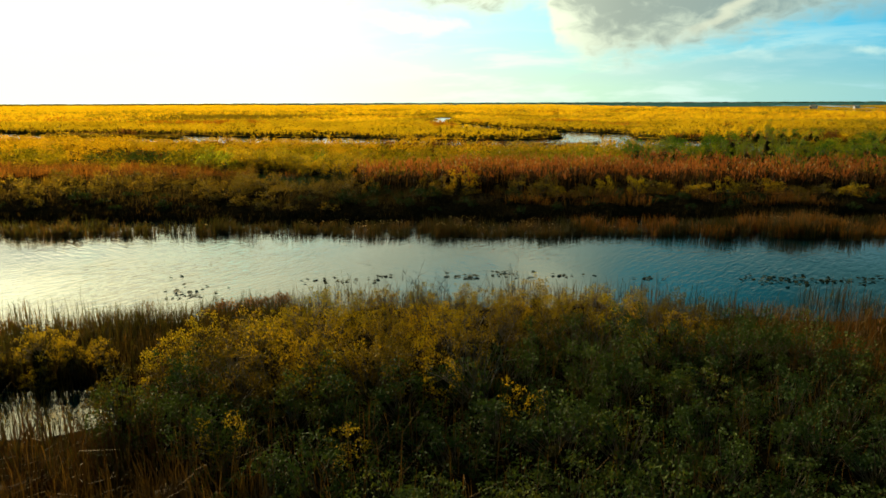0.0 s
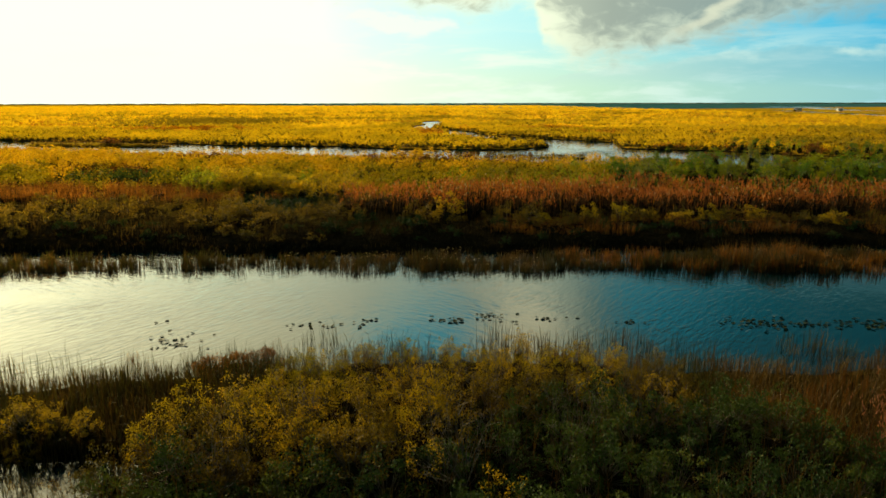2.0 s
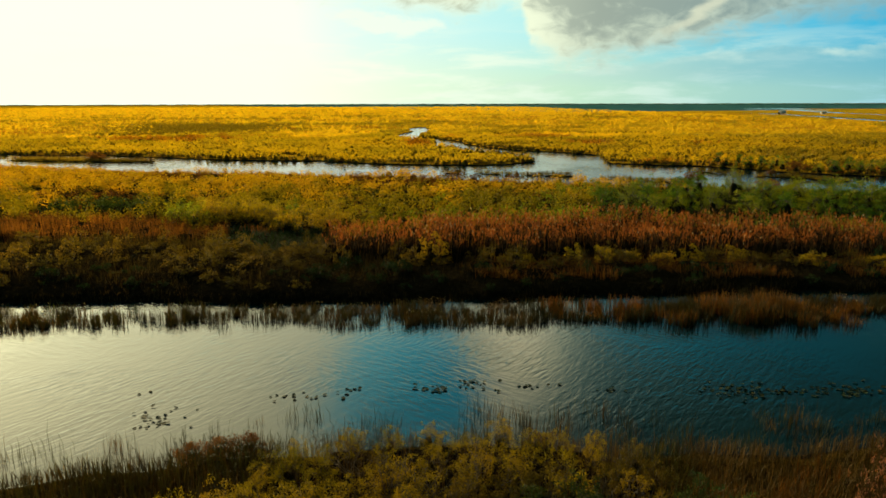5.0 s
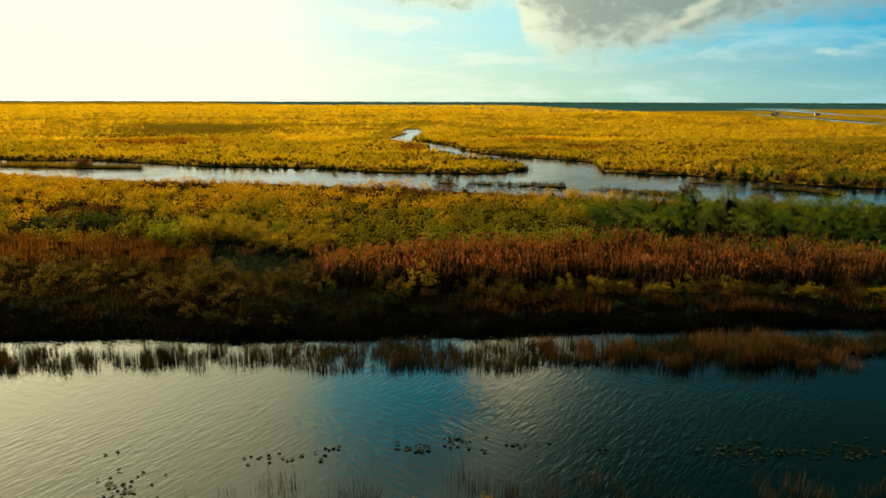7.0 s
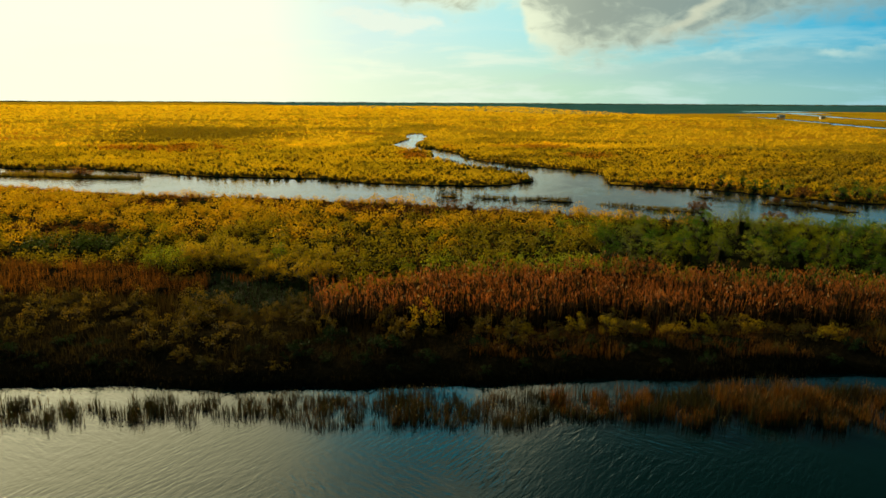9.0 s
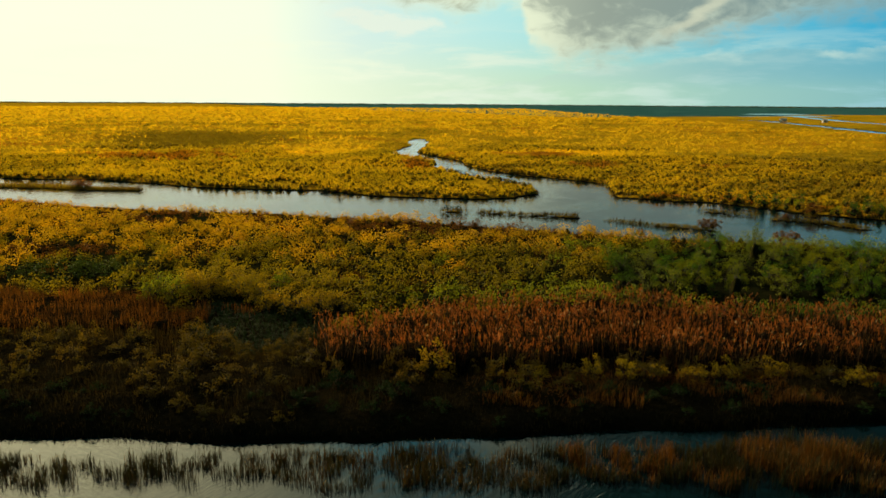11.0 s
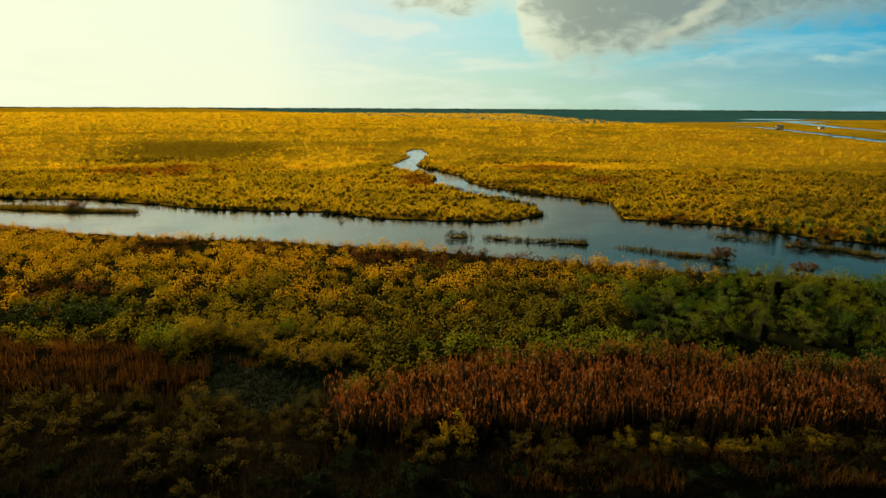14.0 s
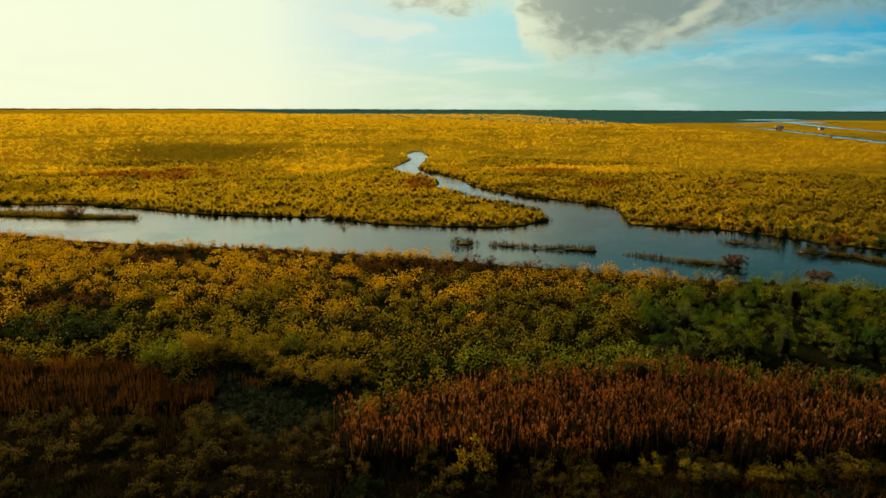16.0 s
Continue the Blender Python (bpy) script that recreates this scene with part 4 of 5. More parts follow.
for px, py, sx, sy, count in DRIFTS:
    for q in range(count):
        x, y = r.normal(px, sx * 0.75), r.normal(py, sy * 0.75)
        ob = new("lily_pad", pads[r.integers(4)])
        ob.matrix_basis = pose(x, y, 0.015 + 0.05 * r.random() ** 2, r.normal() * 10, r.normal() * 10, r.uniform(0, 360))
        ob.scale = [r.uniform(0.5, 0.82)] * 3
        tagged(ob, "dark green lily pad floating on the channel", "lily pad", "lily pads on the channel")

# ---- the far side of the channel ----
# fringe of sedge standing in the shallows before the far bank
x, y = scatter(-48, 56, 34.6, 42.2, 40, r)
front = line(x, (-40, 37.8), (-18, 37.4), (-9, 38), (-3, 36.5), (3, 36.4), (10, 37.3), (20, 36.3), (25, 35.8), (40, 36.5)) + (value(x, 0 * x, 1.6, 51) - 0.5) * 1.4
back = line(x, (-40, 40.6), (-14, 40.8), (0, 41.0), (12, 40.6), (20, 41.8), (40, 41.2)) + (value(x, 0 * x, 2.3, 52) - 0.5) * 1.2
ok = (y > front) & (y < back) & (value(x, y, 0.9, 53) > 0.30 + 0.2 * (x < -10))
tall = 0.75 + 0.45 * value(x, y, 2.5, 54) + 0.35 * np.exp(-((x - 23.5) / 3.5) ** 2)
dull = ok & (value(x, y, 1.7, 153) > 0.58)
ok &= ~dull
grass_stuff("dull_sedge_fringe", M_DIM, x[dull], y[dull], tall[dull], 0.035, r, "dark brown sedge fringe standing in shallow water", per=2, spread=0.1, lean=0.2)
rusty = ok & (x > 6) & (value(x, y, 2.2, 154) > 0.35)
ok &= ~rusty
grass_stuff("rust_sedge_fringe", M_RUST, x[rusty], y[rusty], tall[rusty] * 1.05, 0.035, r, "rust-brown sedge fringe standing in shallow water", per=2, spread=0.1, lean=0.2)
fringe = grass_stuff("sedge_fringe", M_SEDGE, x[ok], y[ok], tall[ok], 0.035, r, "brown sedge fringe standing in shallow water", per=2, spread=0.1, lean=0.2)
k = np.flatnonzero(ok)
k = k[r.random(len(k)) < 0.07]
heads = on_ground(x[k], y[k]) + np.stack([0 * k, 0 * k, tall[k] * 0.95], 1)
part("seed_heads", mesh_of("seed_heads", *leaves(heads, 0.085, r, 2.0, 0.6), M_PALE), fringe, "pale fluffy seed heads")
ok = (ok | dull | rusty) & (value(x, y, 1.4, 55) > 0.4)
grass_stuff("green_sedge_fringe", M_REED, x[ok], y[ok], tall[ok] * 1.15, 0.035, r, "olive-green reeds among the fringe of the far bank", lean=0.25)


x, y = scatter(19.5, 28.5, 36.2, 41.5, 26, r)
ok = np.hypot((x - 24) / 3.4, (y - 38.8) / 1.9) + (value(x, y, 1.2, 50) - 0.5) < 1
grass_stuff("rust_sedge_islet", M_RUST, x[ok], y[ok], 0.8 + 0.9 * value(x[ok], y[ok], 1.2, 49), 0.035, r, "tall rust-orange sedge tussock in the shallows", per=2, spread=0.2, lean=0.2, droop=0.12)
ok &= value(x, y, 0.8, 48) > 0.4
grass_stuff("brown_sedge_islet", M_SEDGE, x[ok], y[ok], 1.3 + 0.8 * value(x[ok], y[ok], 1.1, 40), 0.03, r, "dark brown upright stalks in the sedge tussock", per=2, spread=0.25, lean=0.12, droop=0.1)


def in_cane(x, y):
    """Inside the red cane beds."""
    lo = line(x, (-9, 60), (-7, 51), (-2, 52), (10, 52.5), (28, 53), (38, 50.5), (60, 50))
    hi = line(x, (-9, 58), (-5, 61), (4, 65), (19, 68), (32, 64), (44, 60.5), (70, 60))
    east = np.minimum(np.minimum(y - lo, hi - y), x + 8.5)
    lo = line(x, (-60, 62), (-37, 61.5), (-21, 62))
    hi = line(x, (-60, 76), (-44, 74), (-33, 74), (-21, 67))
    west = np.minimum(np.minimum(y - lo, hi - y), -20.5 - x)
    return np.maximum(east, west) + (value(x, y, 2.6, 56) - 0.5) * 3.0


def in_hollow(x, y):
    """Inside the dark hollow of low ferns."""
    return 1.0 - np.hypot((x + 14.5) / 8.0, (y - 66.0) / 8.0) + (value(x, y, 3.0, 57) - 0.5) * 0.5


def in_grove(x, y):
    """Inside the grove of taller green willows."""
    return np.minimum(1.0 - np.hypot((x - 42) / 20.0, (y - 80) / 13.0) + (value(x, y, 6.0, 58) - 0.5) * 0.5, 1.0)


# cane bed: stems with blades, and plumes at their tops
x, y = scatter(-62, 66, 48, 78, 7.0, r)
ok = (in_cane(x, y) > 0) & (value(x, y, 1.5, 59) > 0.18) & (x > -15)
x, y = x[ok], y[ok]
tall = (2.1 + 1.2 * value(x, y, 2.2, 60) + 0.3 * r.normal(size=len(x))) * np.where(x < -15, 0.66, 0.9)
foot = on_ground(x, y)
lean = r.normal(size=(len(x), 3)) * [0.10, 0.10, 0] + [0.04, 0.02, 0]
top = foot + lean * tall[:, None] + np.stack([0 * x, 0 * x, tall], 1)
bed = tagged(new("cane_bed"), "dense bed of tall canes with rust-red plumes", "canes", kind="stuff")
part("shade_thatch", shade_thatch(-12, 66, 48, 72, 0.45, lambda a, b_: np.where(a > -15, in_cane(a, b_), -1.0), 1.45, 211), bed, "dead stems packed under the canes, their shade coloured in")
side = unit(np.cross(top - foot, r.normal(size=foot.shape))) * 0.015
sv = np.stack([foot - side, foot + side, top + side * 0.6, top - side * 0.6], 1).reshape(-1, 3)
pale = np.repeat(r.random(len(x)) < 0.10, 4)
part("stems", mesh_of("stems", sv[~pale], np.arange((~pale).sum()).reshape(-1, 4), M_CANE), bed)
part("straw_stems", mesh_of("straw_stems", sv[pale], np.arange(pale.sum()).reshape(-1, 4), M_ORANGE), bed, "straw-coloured dry stems")
k = np.repeat(np.arange(len(x)), 3)
u = r.uniform(0.25, 0.85, (len(k), 1))
part("blades", mesh_of("blades", *blades(foot[k] * (1 - u) + top[k] * u, r.uniform(0.3, 0.7, len(k)), 0.035, r, 0.7, 0.5), M_CANE), bed)
k = np.repeat(np.flatnonzero(r.random(len(x)) < 0.92), 4)
pv = top[k] + r.normal(size=(len(k), 3)) * [0.06, 0.06, 0.16]
part("plumes", mesh_of("plumes", *leaves(pv, 0.34, r, 5.0, 0.14), M_PLUME), bed, "rust-red feathery plumes")

k = np.flatnonzero(r.random(len(x)) < 0.09)
part("seed_heads", mesh_of("seed_heads", *leaves(top[k] + [0, 0, 0.1], 0.24, r, 3.0, 0.6), M_PALE), bed, "pale fluffy seed heads")

x, y = scatter(-64, -18, 58, 79, 26, r)
ok = (in_cane(x, y) > 0) & (value(x, y, 1.2, 131) > 0.25)
soft_bed = grass_stuff("rust_grass_bed", M_RUST, x[ok], y[ok], 1.5 + 0.6 * value(x[ok], y[ok], 3.0, 132), 0.04, r, "feathery rust-brown grass in a wide soft bed", spread=0.1, lean=0.16, droop=0.12)
part("shade_thatch", shade_thatch(-66, -18, 58, 79, 0.7, lambda a, b_: np.where(a < -15, in_cane(a, b_), -1.0), 0.85, 221), soft_bed, "dead grass at the foot of the bed, darkened as shade")


def on_bank(x, y):
    """Inside the brush between the far shore and the canes."""
    return np.minimum(np.minimum(-0.25 - wet(x, y), line(x, (-120, 60), (-22, 68), (-8, 61), (60, 56)) - y), np.minimum(0.3 - in_cane(x, y), -in_hollow(x, y) * 5))


# brush of the far bank, over a mat coloured as its shade
tagged(new("bank_shade_brush", shade_thatch(-52, 58, 42, 68, 0.55, on_bank, 1.0, 231, 4.5)), "dead brush along the far bank, coloured near black as shade", "underbrush", kind="stuff")
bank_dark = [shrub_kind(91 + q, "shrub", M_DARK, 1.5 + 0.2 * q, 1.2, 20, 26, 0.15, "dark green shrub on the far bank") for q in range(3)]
bank_olive = [shrub_kind(95 + q, "shrub", M_BANK, 1.6 + 0.2 * q, 1.2, 20, 26, 0.15, "olive marsh shrub on the far bank") for q in range(3)]
x, y = scatter(-48, 54, 43, 60, 1.2, r)
ok = (wet(x, y) < -1.5) & (in_cane(x, y) < -0.3) & (in_hollow(x, y) < 0.05)
x, y = x[ok], y[ok]
k = apart(x, y, 2.15, r)
x, y = x[k], y[k]
# low tone at the bank's foot: dark shrubs there stand in for shade
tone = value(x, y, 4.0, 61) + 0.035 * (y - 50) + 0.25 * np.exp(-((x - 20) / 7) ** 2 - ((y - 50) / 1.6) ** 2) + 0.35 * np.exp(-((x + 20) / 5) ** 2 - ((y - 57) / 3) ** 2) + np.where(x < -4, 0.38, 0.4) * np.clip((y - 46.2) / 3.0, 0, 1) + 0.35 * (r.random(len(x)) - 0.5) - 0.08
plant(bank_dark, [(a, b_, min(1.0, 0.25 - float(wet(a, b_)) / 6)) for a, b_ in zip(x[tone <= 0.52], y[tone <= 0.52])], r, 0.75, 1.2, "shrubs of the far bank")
ok = (tone > 0.52) & (tone <= 1.0)
plant(bank_olive, [(a, b_, 1.05 * min(1.0, 0.25 - float(wet(a, b_)) / 6)) for a, b_ in zip(x[ok], y[ok])], r, 0.75, 1.2, "shrubs of the far bank")
bank_ochre = [shrub_kind(105 + q, "shrub", (M_BANK, M_OLIVE, M_OLIVE)[q], 1.5 + 0.15 * q, 1.2, 30, 26, 0.11, "ochre marsh shrub on the far bank") for q in range(3)]
plant(bank_ochre, [(a, b_, 1.0) for a, b_ in zip(x[tone > 1.0], y[tone > 1.0])], r, 0.75, 1.2, "shrubs of the far bank")
plant([shrub_kind(99, "shrub", M_YELLOW, 2.3, 1.2, 26, 34, 0.13, "yellow-green rounded shrub before the cane bed")], [(1.6, 51.2, 1.1), (9.5, 50.2, 0.8), (13.6, 50.4, 0.85), (16.2, 49.9, 1.0), (18.6, 50.2, 0.9), (21.0, 49.8, 1.0), (23.4, 50.0, 0.9), (27.4, 50.2, 0.8), (33.0, 49.0, 0.9), (38.5, 48.4, 0.9)], r)
x, y = scatter(-48, 56, 42.6, 61, 12, r)
ok = (wet(x, y) < -0.1) & (in_cane(x, y) < 0.3) & (in_hollow(x, y) < 0.1) & (value(x, y, 2.0, 62) > 0.35)
covered = (wet(x, y) < 0.0) & (y < 50) & (x < -6) & (in_cane(x, y) < 0.3)
ok |= covered
grass_stuff("bank_grass", M_DIM, x[ok], y[ok], (1.0 + 0.9 * value(x[ok], y[ok], 3, 63)) * np.clip(-wet(x[ok], y[ok]) / 4.0, 0.3, 1.0), 0.035, r, "dry brown grass along the far bank, darkened as its shaded face", per=2, spread=0.15, lean=0.25)
x, y = scatter(4, 52, 45.5, 50.6, 14, r)
ok = (wet(x, y) < -0.2) & (in_cane(x, y) < 0.2) & (value(x, y, 2.4, 46) + 0.25 * value(x, 0 * y, 6.0, 45) > 0.55)
grass_stuff("rust_bank_grass", M_RUST, x[ok], y[ok], 1.0 + 0.6 * value(x[ok], y[ok], 2, 44), 0.035, r, "rust-orange grass in rows along the far bank", per=3, spread=0.15, lean=0.25)
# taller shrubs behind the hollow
tall_green = [shrub_kind(131 + q, "shrub", (M_GREEN, M_YELLOW, M_YELLOW_LIT)[q], 2.5, 1.6, 40, 26, 0.15, "tall yellow-green shrub shading the hollow", rad=0.045) for q in range(3)]
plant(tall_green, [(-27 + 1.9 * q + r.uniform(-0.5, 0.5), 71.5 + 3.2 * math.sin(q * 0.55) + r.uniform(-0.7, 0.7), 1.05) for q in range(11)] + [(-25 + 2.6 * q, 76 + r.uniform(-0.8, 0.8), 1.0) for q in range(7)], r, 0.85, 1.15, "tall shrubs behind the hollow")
# ferns in the hollow
x, y = scatter(-26, -4, 55, 78, 6, r)
ok = in_hollow(x, y) > 0
p = on_ground(x[ok], y[ok])
p = np.repeat(p, 5, 0)
grass = blades(p, r.uniform(0.4, 0.9, len(p)), 0.045, r, 0.8, 0.7)
part("shade_thatch", shade_thatch(-25, -4, 55, 77, 0.5, in_hollow, 0.12, 251, 0.3), tagged(new("fern_bed", mesh_of("fern_bed", *grass, M_DARK)), "low dark green ferns in a shaded hollow", "ferns", kind="stuff"), "dead leaves under the ferns, coloured near black as shade")

# the willow grove
willows = [shrub_kind(101 + q, "willow_tree", (M_GREEN, M_DEEP, M_DEEP, M_GREEN)[q], 3.8 + 0.3 * q, 2.0, 38, 32, 0.165, "green bushy willow with a rounded leafy crown", "tree", 0.06, 0.22, 0.23, "trunk") for q in range(4)]
x, y = scatter(18, 64, 66, 96, 0.6, r)
ok = (in_grove(x, y) > 0) & (in_cane(x, y) < -0.5) & (wet(x, y) < -1)
x, y = x[ok], y[ok]
k = apart(x, y, 3.1, r)
grove = np.stack([x[k], y[k]], 1)
plant(willows, [(a, b_, 0.95) for a, b_ in grove], r, 0.75, 1.15, "willows of the grove")


def clump_stuff(name, mat, x, y, size, tufts, per_tuft, leaf, r, label, category, tall=0.75, most=99.0, core=0.0, inside=None, whole=False):
    """Many small leafy shrubs as one mesh: round tufts of leaves about a dense middle, on uneven domes."""
    m = len(x)
    size = np.broadcast_to(size, (m,))
    c = unit(r.normal(size=(m, tufts, 3)) + [0, 0, 0.35]) * r.uniform(0.55, 1.0, (m, tufts, 1))
    c[..., 2] = np.abs(c[..., 2])
    high = np.minimum(size * tall, most)
    dome = np.repeat(unit(c + [0, 0, 0.15])[:, :, None, :], per_tuft, 2)
    c = c * np.stack([size * 0.46, size * 0.46, high * 0.8], 1)[:, None, :] * r.uniform(0.75, 1.2, (m, 1, 1))
    base = on_ground(x, y)
    c = c + base[:, None, :] + np.array([0, 0, 0.1])
    puff_ = (np.stack([size, size, np.minimum(size, most * 1.3)], 1) * 0.17)[:, None, :] * r.uniform(0.75, 1.3, (m, tufts, 1))
    way_out = unit(r.normal(size=(m, tufts, per_tuft, 3)) + [0, 0, 0.4])
    k = c[:, :, None, :] + way_out * r.uniform(0.8, 1.05, (m, tufts, per_tuft, 1)) * puff_[:, :, None, :]
    s = np.broadcast_to((size * leaf)[:, None, None], (m, tufts, per_tuft)).reshape(-1)
    # the leaves turn to the light
    face = unit(0.5 * way_out + 0.3 * dome + sunward)
    root = tagged(new(name), label, category, kind="stuff")
    part("leaves", mesh_of(name, *leaves(k.reshape(-1, 3), s, r, 0.9, 0.75, face.reshape(-1, 3), 0.4), mat), root)
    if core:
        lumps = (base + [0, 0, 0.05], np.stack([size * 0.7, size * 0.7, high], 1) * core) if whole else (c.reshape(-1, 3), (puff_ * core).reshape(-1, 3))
        part("inner_twigs", mesh_of(name + "_twigs", *blobs(*lumps, r), inside or M_INNER_SHADE), root)
    return root


# shrub belt between the canes and the second channel
x, y = scatter(-120, 100, 60, 180, 0.5, r)
ok = (wet(x, y) < -0.8) & (y < south_shore(x)) & (y > line(x, (-120, 58), (-22, 67), (-8, 60), (60, 58))) & (in_cane(x, y) < -0.4) & (in_hollow(x, y) < 0) & (in_grove(x, y) < 0.02)
x, y = x[ok], y[ok]
k = apart(x, y, 1.85, r)
x, y = x[k], y[k]


def in_belt(x, y):
    """Inside the shrub belt, the grove with it."""
    return np.minimum(np.minimum(south_shore(x) - y - 0.6, y - line(x, (-120, 58), (-22, 67), (-8, 60), (60, 58))), np.minimum(-in_cane(x, y) - 0.2, -in_hollow(x, y) * 5))


tagged(new("belt_shade_brush", shade_thatch(-122, 104, 58, 172, 1.1, in_belt, 0.5, 241, 1.2, M_UNDER_SHADE)), "dead brush under the shrub belt, coloured near black as shade", "underbrush", kind="stuff")
rust = np.maximum(np.maximum(np.exp(-((x - 8) / 24) ** 2 - ((y - 111) / 8) ** 2), np.exp(-((x + 45) / 11) ** 2 - ((y - 121) / 10) ** 2)), np.exp(-((x + 47) / 12) ** 2 - ((y - 95) / 4) ** 2)) + 0.7 * (value(x, y, 7, 64) - 0.5)
tone = 0.55 * value(x, y, 8, 65) + 0.25 * value(x, y, 3, 165) + 0.05 + 0.011 * (x - 12) - 0.004 * (y - 85)
glade = np.exp(-((x + 41) / 9) ** 2 - ((y - 83) / 5) ** 2) + 0.4 * (value(x, y, 3.5, 166) - 0.5) > 0.5
leafy = ((tone >= 0.60) & (x > -60)) | glade
deep = glade | (leafy & (tone + 0.5 * (value(x, y, 3, 167) - 0.5) > 1.0))
rusty = (rust > 0.66) & ~glade
size = (2.2 + 1.7 * value(x, y, 3.2, 66)) * r.uniform(0.8, 1.2, len(x)) * np.where(x < -12, np.clip((south_shore(x) - y) / 14, 0.66, 1.0), np.clip((south_shore(x) - y) / 4 + 0.35, 0.8, 1.05) * (1 + 0.1 * np.exp(-((x - 22) / 20) ** 2 - ((south_shore(x) - y) / 9) ** 2)))
amber = y + 36 * value(x, y, 5, 48) >= 112
for name, mat, ok, label in (("ochre_shrubs", M_YELLOW, ~rusty & ~leafy & ~amber, "close-grown ochre and yellow-green marsh shrubs"), ("golden_shrubs", M_AMBER, ~rusty & ~leafy & amber, "close-grown amber and golden marsh shrubs"),
                             ("green_shrubs", M_GREEN, ~rusty & leafy & ~deep, "close-grown green marsh shrubs"), ("deep_green_shrubs", M_DEEP, ~rusty & deep & ~glade, "close-grown dark green marsh shrubs"), ("shady_shrubs", M_SHADY, glade, "low dark green shrubs in a shady glade"), ("rust_shrubs", M_RUST, rusty, "rust-brown low scrub near the second channel")):
    clump_stuff(name, mat, x[ok], y[ok], size[ok] * (0.8 if mat is M_RUST else 1.0), 16, 12, 0.072, r, label, "shrubs", core=0.42, whole=True, inside=M_CORE_SHADE if mat in (M_DEEP, M_RUST, M_SHADY) else M_INNER_SHADE)
# grass of the belt and along the second channel's shore
x, y = scatter(-110, 90, 66, 160, 1.6, r)
ok = (wet(x, y) < 0.0) & (y < south_shore(x) + 1) & (y > line(x, (-120, 60), (-22, 70), (-8, 62), (60, 60))) & (in_grove(x, y) < 0) & ((south_shore(x) - y < 7) | (value(x, y, 4, 67) > 0.6))
grass_stuff("shore_grass", M_RUST, x[ok], y[ok], 0.8 + 0.5 * value(x[ok], y[ok], 3, 68), 0.07, r, "rust-coloured grass on the second channel's shore", per=4, spread=0.25, lean=0.2)

# islets of reed in the second channel
pts = []
for a, b_, rad in ISLETS:
    m = int(30 * (math.dist(a, b_) + rad) * rad)
    s = r.random(m)
    pts.append(np.stack([a[0] + (b_[0] - a[0]) * s, a[1] + (b_[1] - a[1]) * s], 1) + r.normal(size=(m, 2)) * rad * 0.55)
pts = np.concatenate(pts)
grass_stuff("islet_reeds", M_PATCH, pts[:, 0], pts[:, 1], 0.62, 0.06, r, "olive reeds on narrow islets of the second channel", per=2, spread=0.2, lean=0.15)
rust_far = [shrub_kind(111, "bush", M_RUST, 1.7, 1.3, 22, 26, 0.2, "rust-brown bush on a reed islet", "bush")]
plant(rust_far, [(50, 114.4, 1.1), (48.6, 114.9, 0.9), (75.2, 128.5, 1.3), (68, 124, 0.7), (57, 105.5, 1.0), (59, 105.2, 0.9), (-80, 169.5, 1.2), (-82, 170, 1.0), (36, 109, 0.8)], r, group="rust-brown bushes by the second channel")
plant(bank_dark, [(-17, 154, 0.55), (6, 134, 0.8), (8, 134, 0.7), (-22, 164, 0.8), (-21, 163.4, 0.7)], r, group="dark tufts in the second channel")

# dark trees on the eastern shore
x, y = scatter(66, 120, 112, 150, 0.35, r)
ok = (wet(x, y) < -1) & (y > north_shore(x)) & (y - north_shore(x) < 16) & (value(x, y, 7, 69) > 0.35)
x, y = x[ok], y[ok]
k = apart(x, y, 2.4, r)
plant([willows[2], willows[0]], [(x[q], y[q], 0.62) for q in k], r, 0.7, 1.1, "willows of the eastern shore")

# the wide marsh beyond the second channel
m = 130000
bear, u = r.uniform(radians(-37), radians(37), m), r.random(m)
rad = np.where(u < 0.5, np.sqrt(r.uniform(112 ** 2, 300 ** 2, m)), 300 * (2300 / 300) ** r.random(m))
x, y = rad * np.sin(bear), rad * np.cos(bear) + 5
size = np.where(rad < 300, np.maximum(2.1, rad * 0.0085), np.maximum(2.0, rad * 0.0058)) * r.uniform(0.7, 1.3, m) * (0.8 + 0.4 * value(x, y, 12, 73))
keep = (wet(x, y) < -0.4 - 0.1 * size) & (y > np.where((x > 29) & (x < 46), 165, north_shore(x))) & (r.random(m) < np.where(rad < 300, 0.235, 0.40))
keep &= ~((x > 330) & (y > 470)) & (value(x, y, 18, 74) + 0.4 * value(x, y, 5, 75) > 0.26)
x, y, size, rad = x[keep], y[keep], size[keep], rad[keep]
tone = value(x, y, 14, 70) * 0.45 + value(x, y, 55, 71) * 0.6 + 0.10 * (value(x, y, 220, 72) - 0.5)
rusty = ((tone < 0.31) & (rad < 700) & (y > 215)) | (np.hypot((x - 61) / 9, (y - 228) / 13) + 0.9 * (value(x, y, 5, 79) - 0.5) < 1) | (np.exp(-((x + 96) / 34) ** 2 - ((y - 262) / 26) ** 2) + 0.9 * (value(x, y, 6, 80) - 0.5) > 0.62) | ((x > 52) & (x < 140) & (y - north_shore(x) < 7) & (value(x, y, 4, 47) > 0.35))
greenish = (tone > 0.66) & (rad < 900)
# clumps inside the painted cloud shadow get the darker olive
shade_patch = np.hypot((x + 130 + 0.25 * (y - 390)) / 52, (y - 390) / 80) + 0.7 * (value(x, y, 30, 78) - 0.5) + 0.8 * (r.random(len(x)) - 0.5) < 0.95
gold = ~rusty & ~greenish & ~shade_patch
rusty, greenish = rusty & ~shade_patch, greenish & ~shade_patch
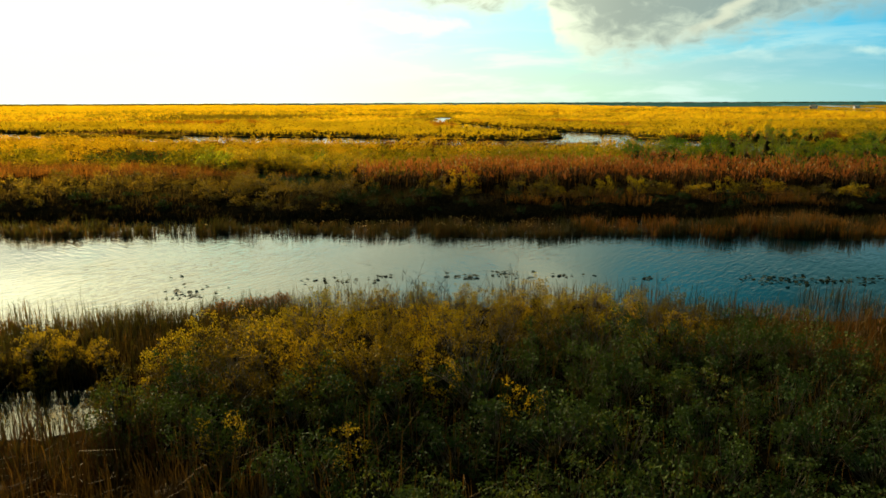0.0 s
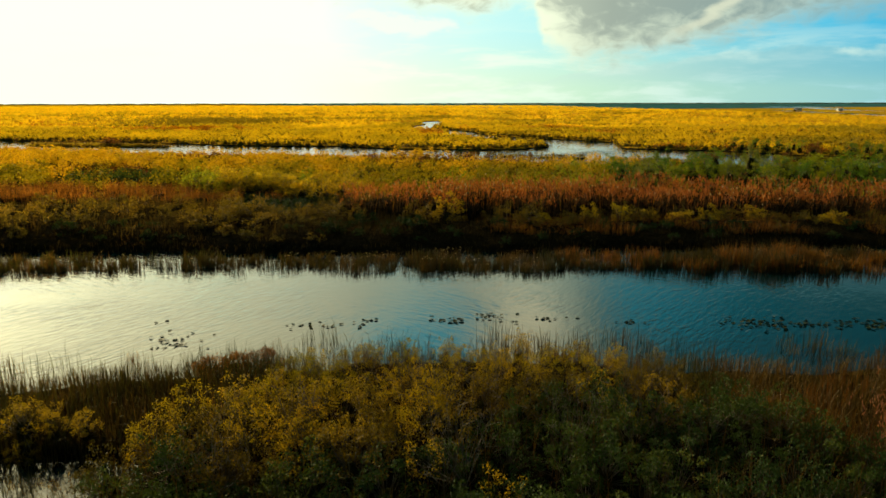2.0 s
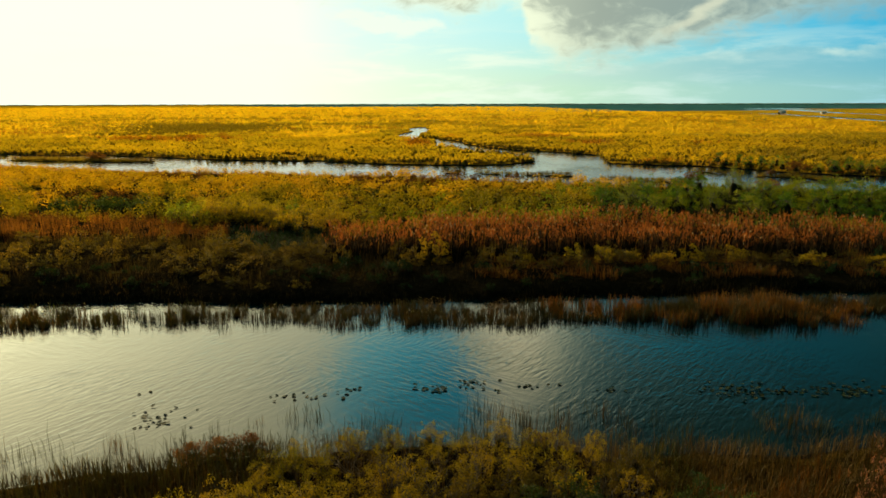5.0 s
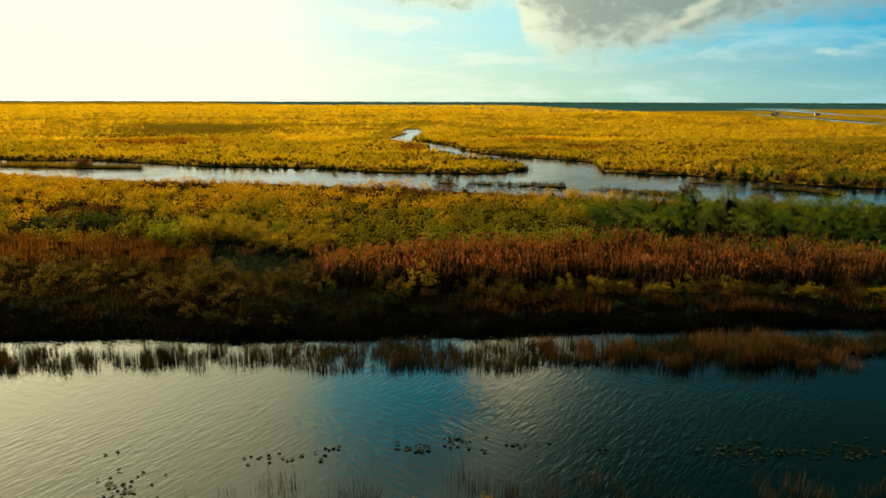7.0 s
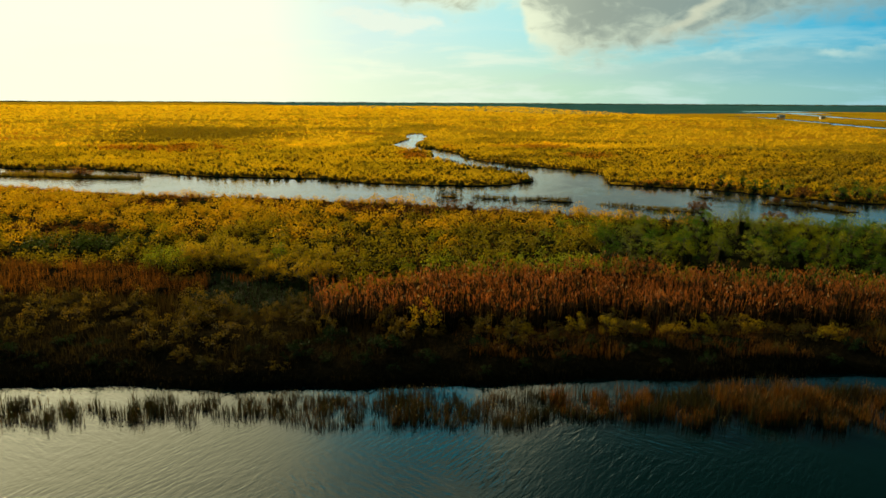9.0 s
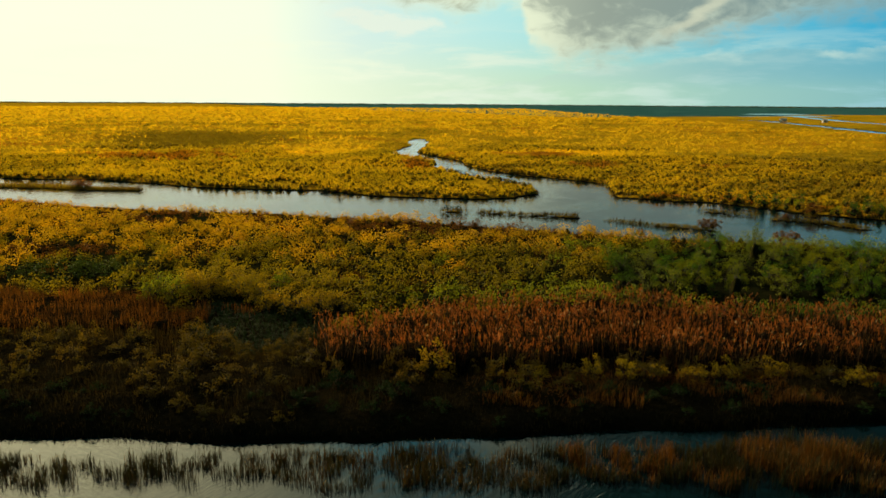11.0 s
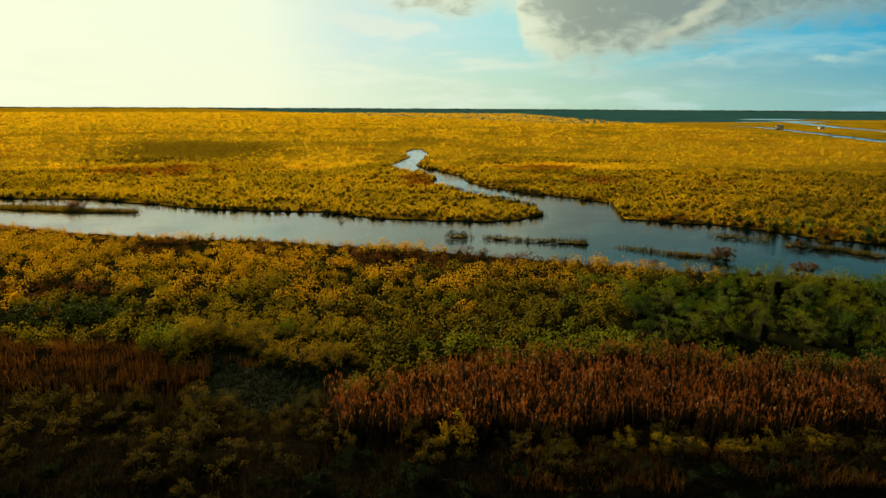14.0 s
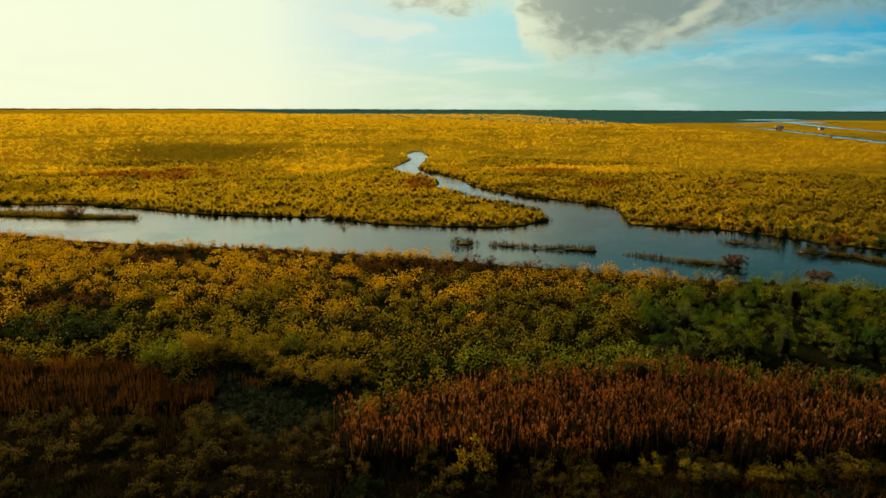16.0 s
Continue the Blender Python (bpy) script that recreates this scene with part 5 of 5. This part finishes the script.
for name, mat, ok, label in (("gold_marsh_shrubs", M_GOLD, gold, "golden shrubs and sawgrass of the wide marsh"), ("rust_marsh_grass", M_ORANGE, rusty, "orange-rust grass patches in the wide marsh"), ("green_marsh_shrubs", M_YELLOW, greenish, "yellow-green shrub patches in the wide marsh"), ("olive_marsh_sedge", M_PATCH, shade_patch, "marsh clumps coloured dark olive to paint a cloud shadow")):
    near_by = ok & (rad + 120 * (value(x, y, 40, 77) - 0.5) < 300)
    clump_stuff(name, M_MARSH if mat is M_GOLD else mat, x[near_by], y[near_by], size[near_by], 5, 7, 0.135, r, label, "shrubs", 0.75, 2.1, 0.5, M_STRAW_SHADE, whole=True)
    far_by = ok & ~near_by
    clump_stuff("far_" + name, mat, x[far_by], y[far_by], size[far_by], 2, 5, 0.2, r, "distant " + label, "shrubs", 0.5, 1.8)
# darker sedge foot along the northern shore
x, y = scatter(-130, 110, 120, 215, 1.2, r)
ok = (wet(x, y) < 0.1) & (wet(x, y) > -2.2) & (y > south_shore(x) + 8)
grass_stuff("north_shore_sedge", M_SEDGE, x[ok], y[ok], 1.2, 0.1, r, "brown sedge edging the northern shore", per=3, spread=0.3, lean=0.2)

# ---- the distance ----
def house(x, y, turn, wide, deep, tall):
    """A small white house with a pitched pale roof, a door and windows."""
    root = tagged(new("house"), "small white house with a pale roof in the distance", "house", "far houses")
    root.matrix_basis = pose(x, y, 0.3, 0, 0, turn)

    def box(name, x0, x1, y0, y1, z0, z1, mat, parent=root):
        v = [(a, b_, c_) for c_ in (z0, z1) for a, b_ in ((x0, y0), (x1, y0), (x1, y1), (x0, y1))]
        f = [(3, 2, 1, 0), (4, 5, 6, 7), (0, 1, 5, 4), (1, 2, 6, 5), (2, 3, 7, 6), (3, 0, 4, 7)]
        return part(name, mesh_of(name, v, f, mat), parent)

    a, b_ = wide / 2, deep / 2
    box("wall", -a, a, -b_, b_, -0.6, tall, M_WHITE)
    v = [(-a - 0.4, -b_ - 0.4, tall), (a + 0.4, -b_ - 0.4, tall), (a + 0.4, b_ + 0.4, tall), (-a - 0.4, b_ + 0.4, tall), (-a - 0.4, 0, tall + deep * 0.3), (a + 0.4, 0, tall + deep * 0.3)]
    part("roof", mesh_of("roof", v, [(0, 1, 5, 4), (2, 3, 4, 5), (3, 2, 1, 0)], M_WHITE), root)
    box("door", -0.5, 0.5, -b_ - 0.05, -b_ - 0.003, -0.3, 1.9, M_ROOF)
    for q in (-0.3, 0.3):
        box("window", wide * q - 0.6, wide * q + 0.6, -b_ - 0.05, -b_ - 0.003, 1.0, 2.1, M_WATER)


# a low line of woods along the horizon
m = 5200
bear = r.uniform(radians(-46), radians(46), m)
rad = r.uniform(4550, 4780, m)
x, y = rad * np.sin(bear), rad * np.cos(bear)
tall = 3.6 + 2.0 * value(bear * 400, 0 * bear, 3.0, 91) + 1.6 * r.random(m)
pos = np.stack([x, y, tall * 0.5], 1)
v, f = blobs(pos, np.stack([tall * 1.5, tall * 1.5, tall * 0.6], 1), r)
tagged(new("far_woods", mesh_of("far_woods", v, f, M_WOODS)), "low dark line of woods along the horizon", "woods", kind="stuff")
house(442, 832, 12, 7, 5, 2.5)
house(470, 792, -8, 5, 4, 2.4)
far_trees = [shrub_kind(121, "tree", M_OLIVE, 7.0, 3.6, 26, 22, 0.9, "lone broad tree by the far channel", "tree", 0.16, 0.25, 0.28, "trunk")]
plant(far_trees, [(430, 816, 0.4), (433, 822, 0.35)], r, group="trees by the far channel")
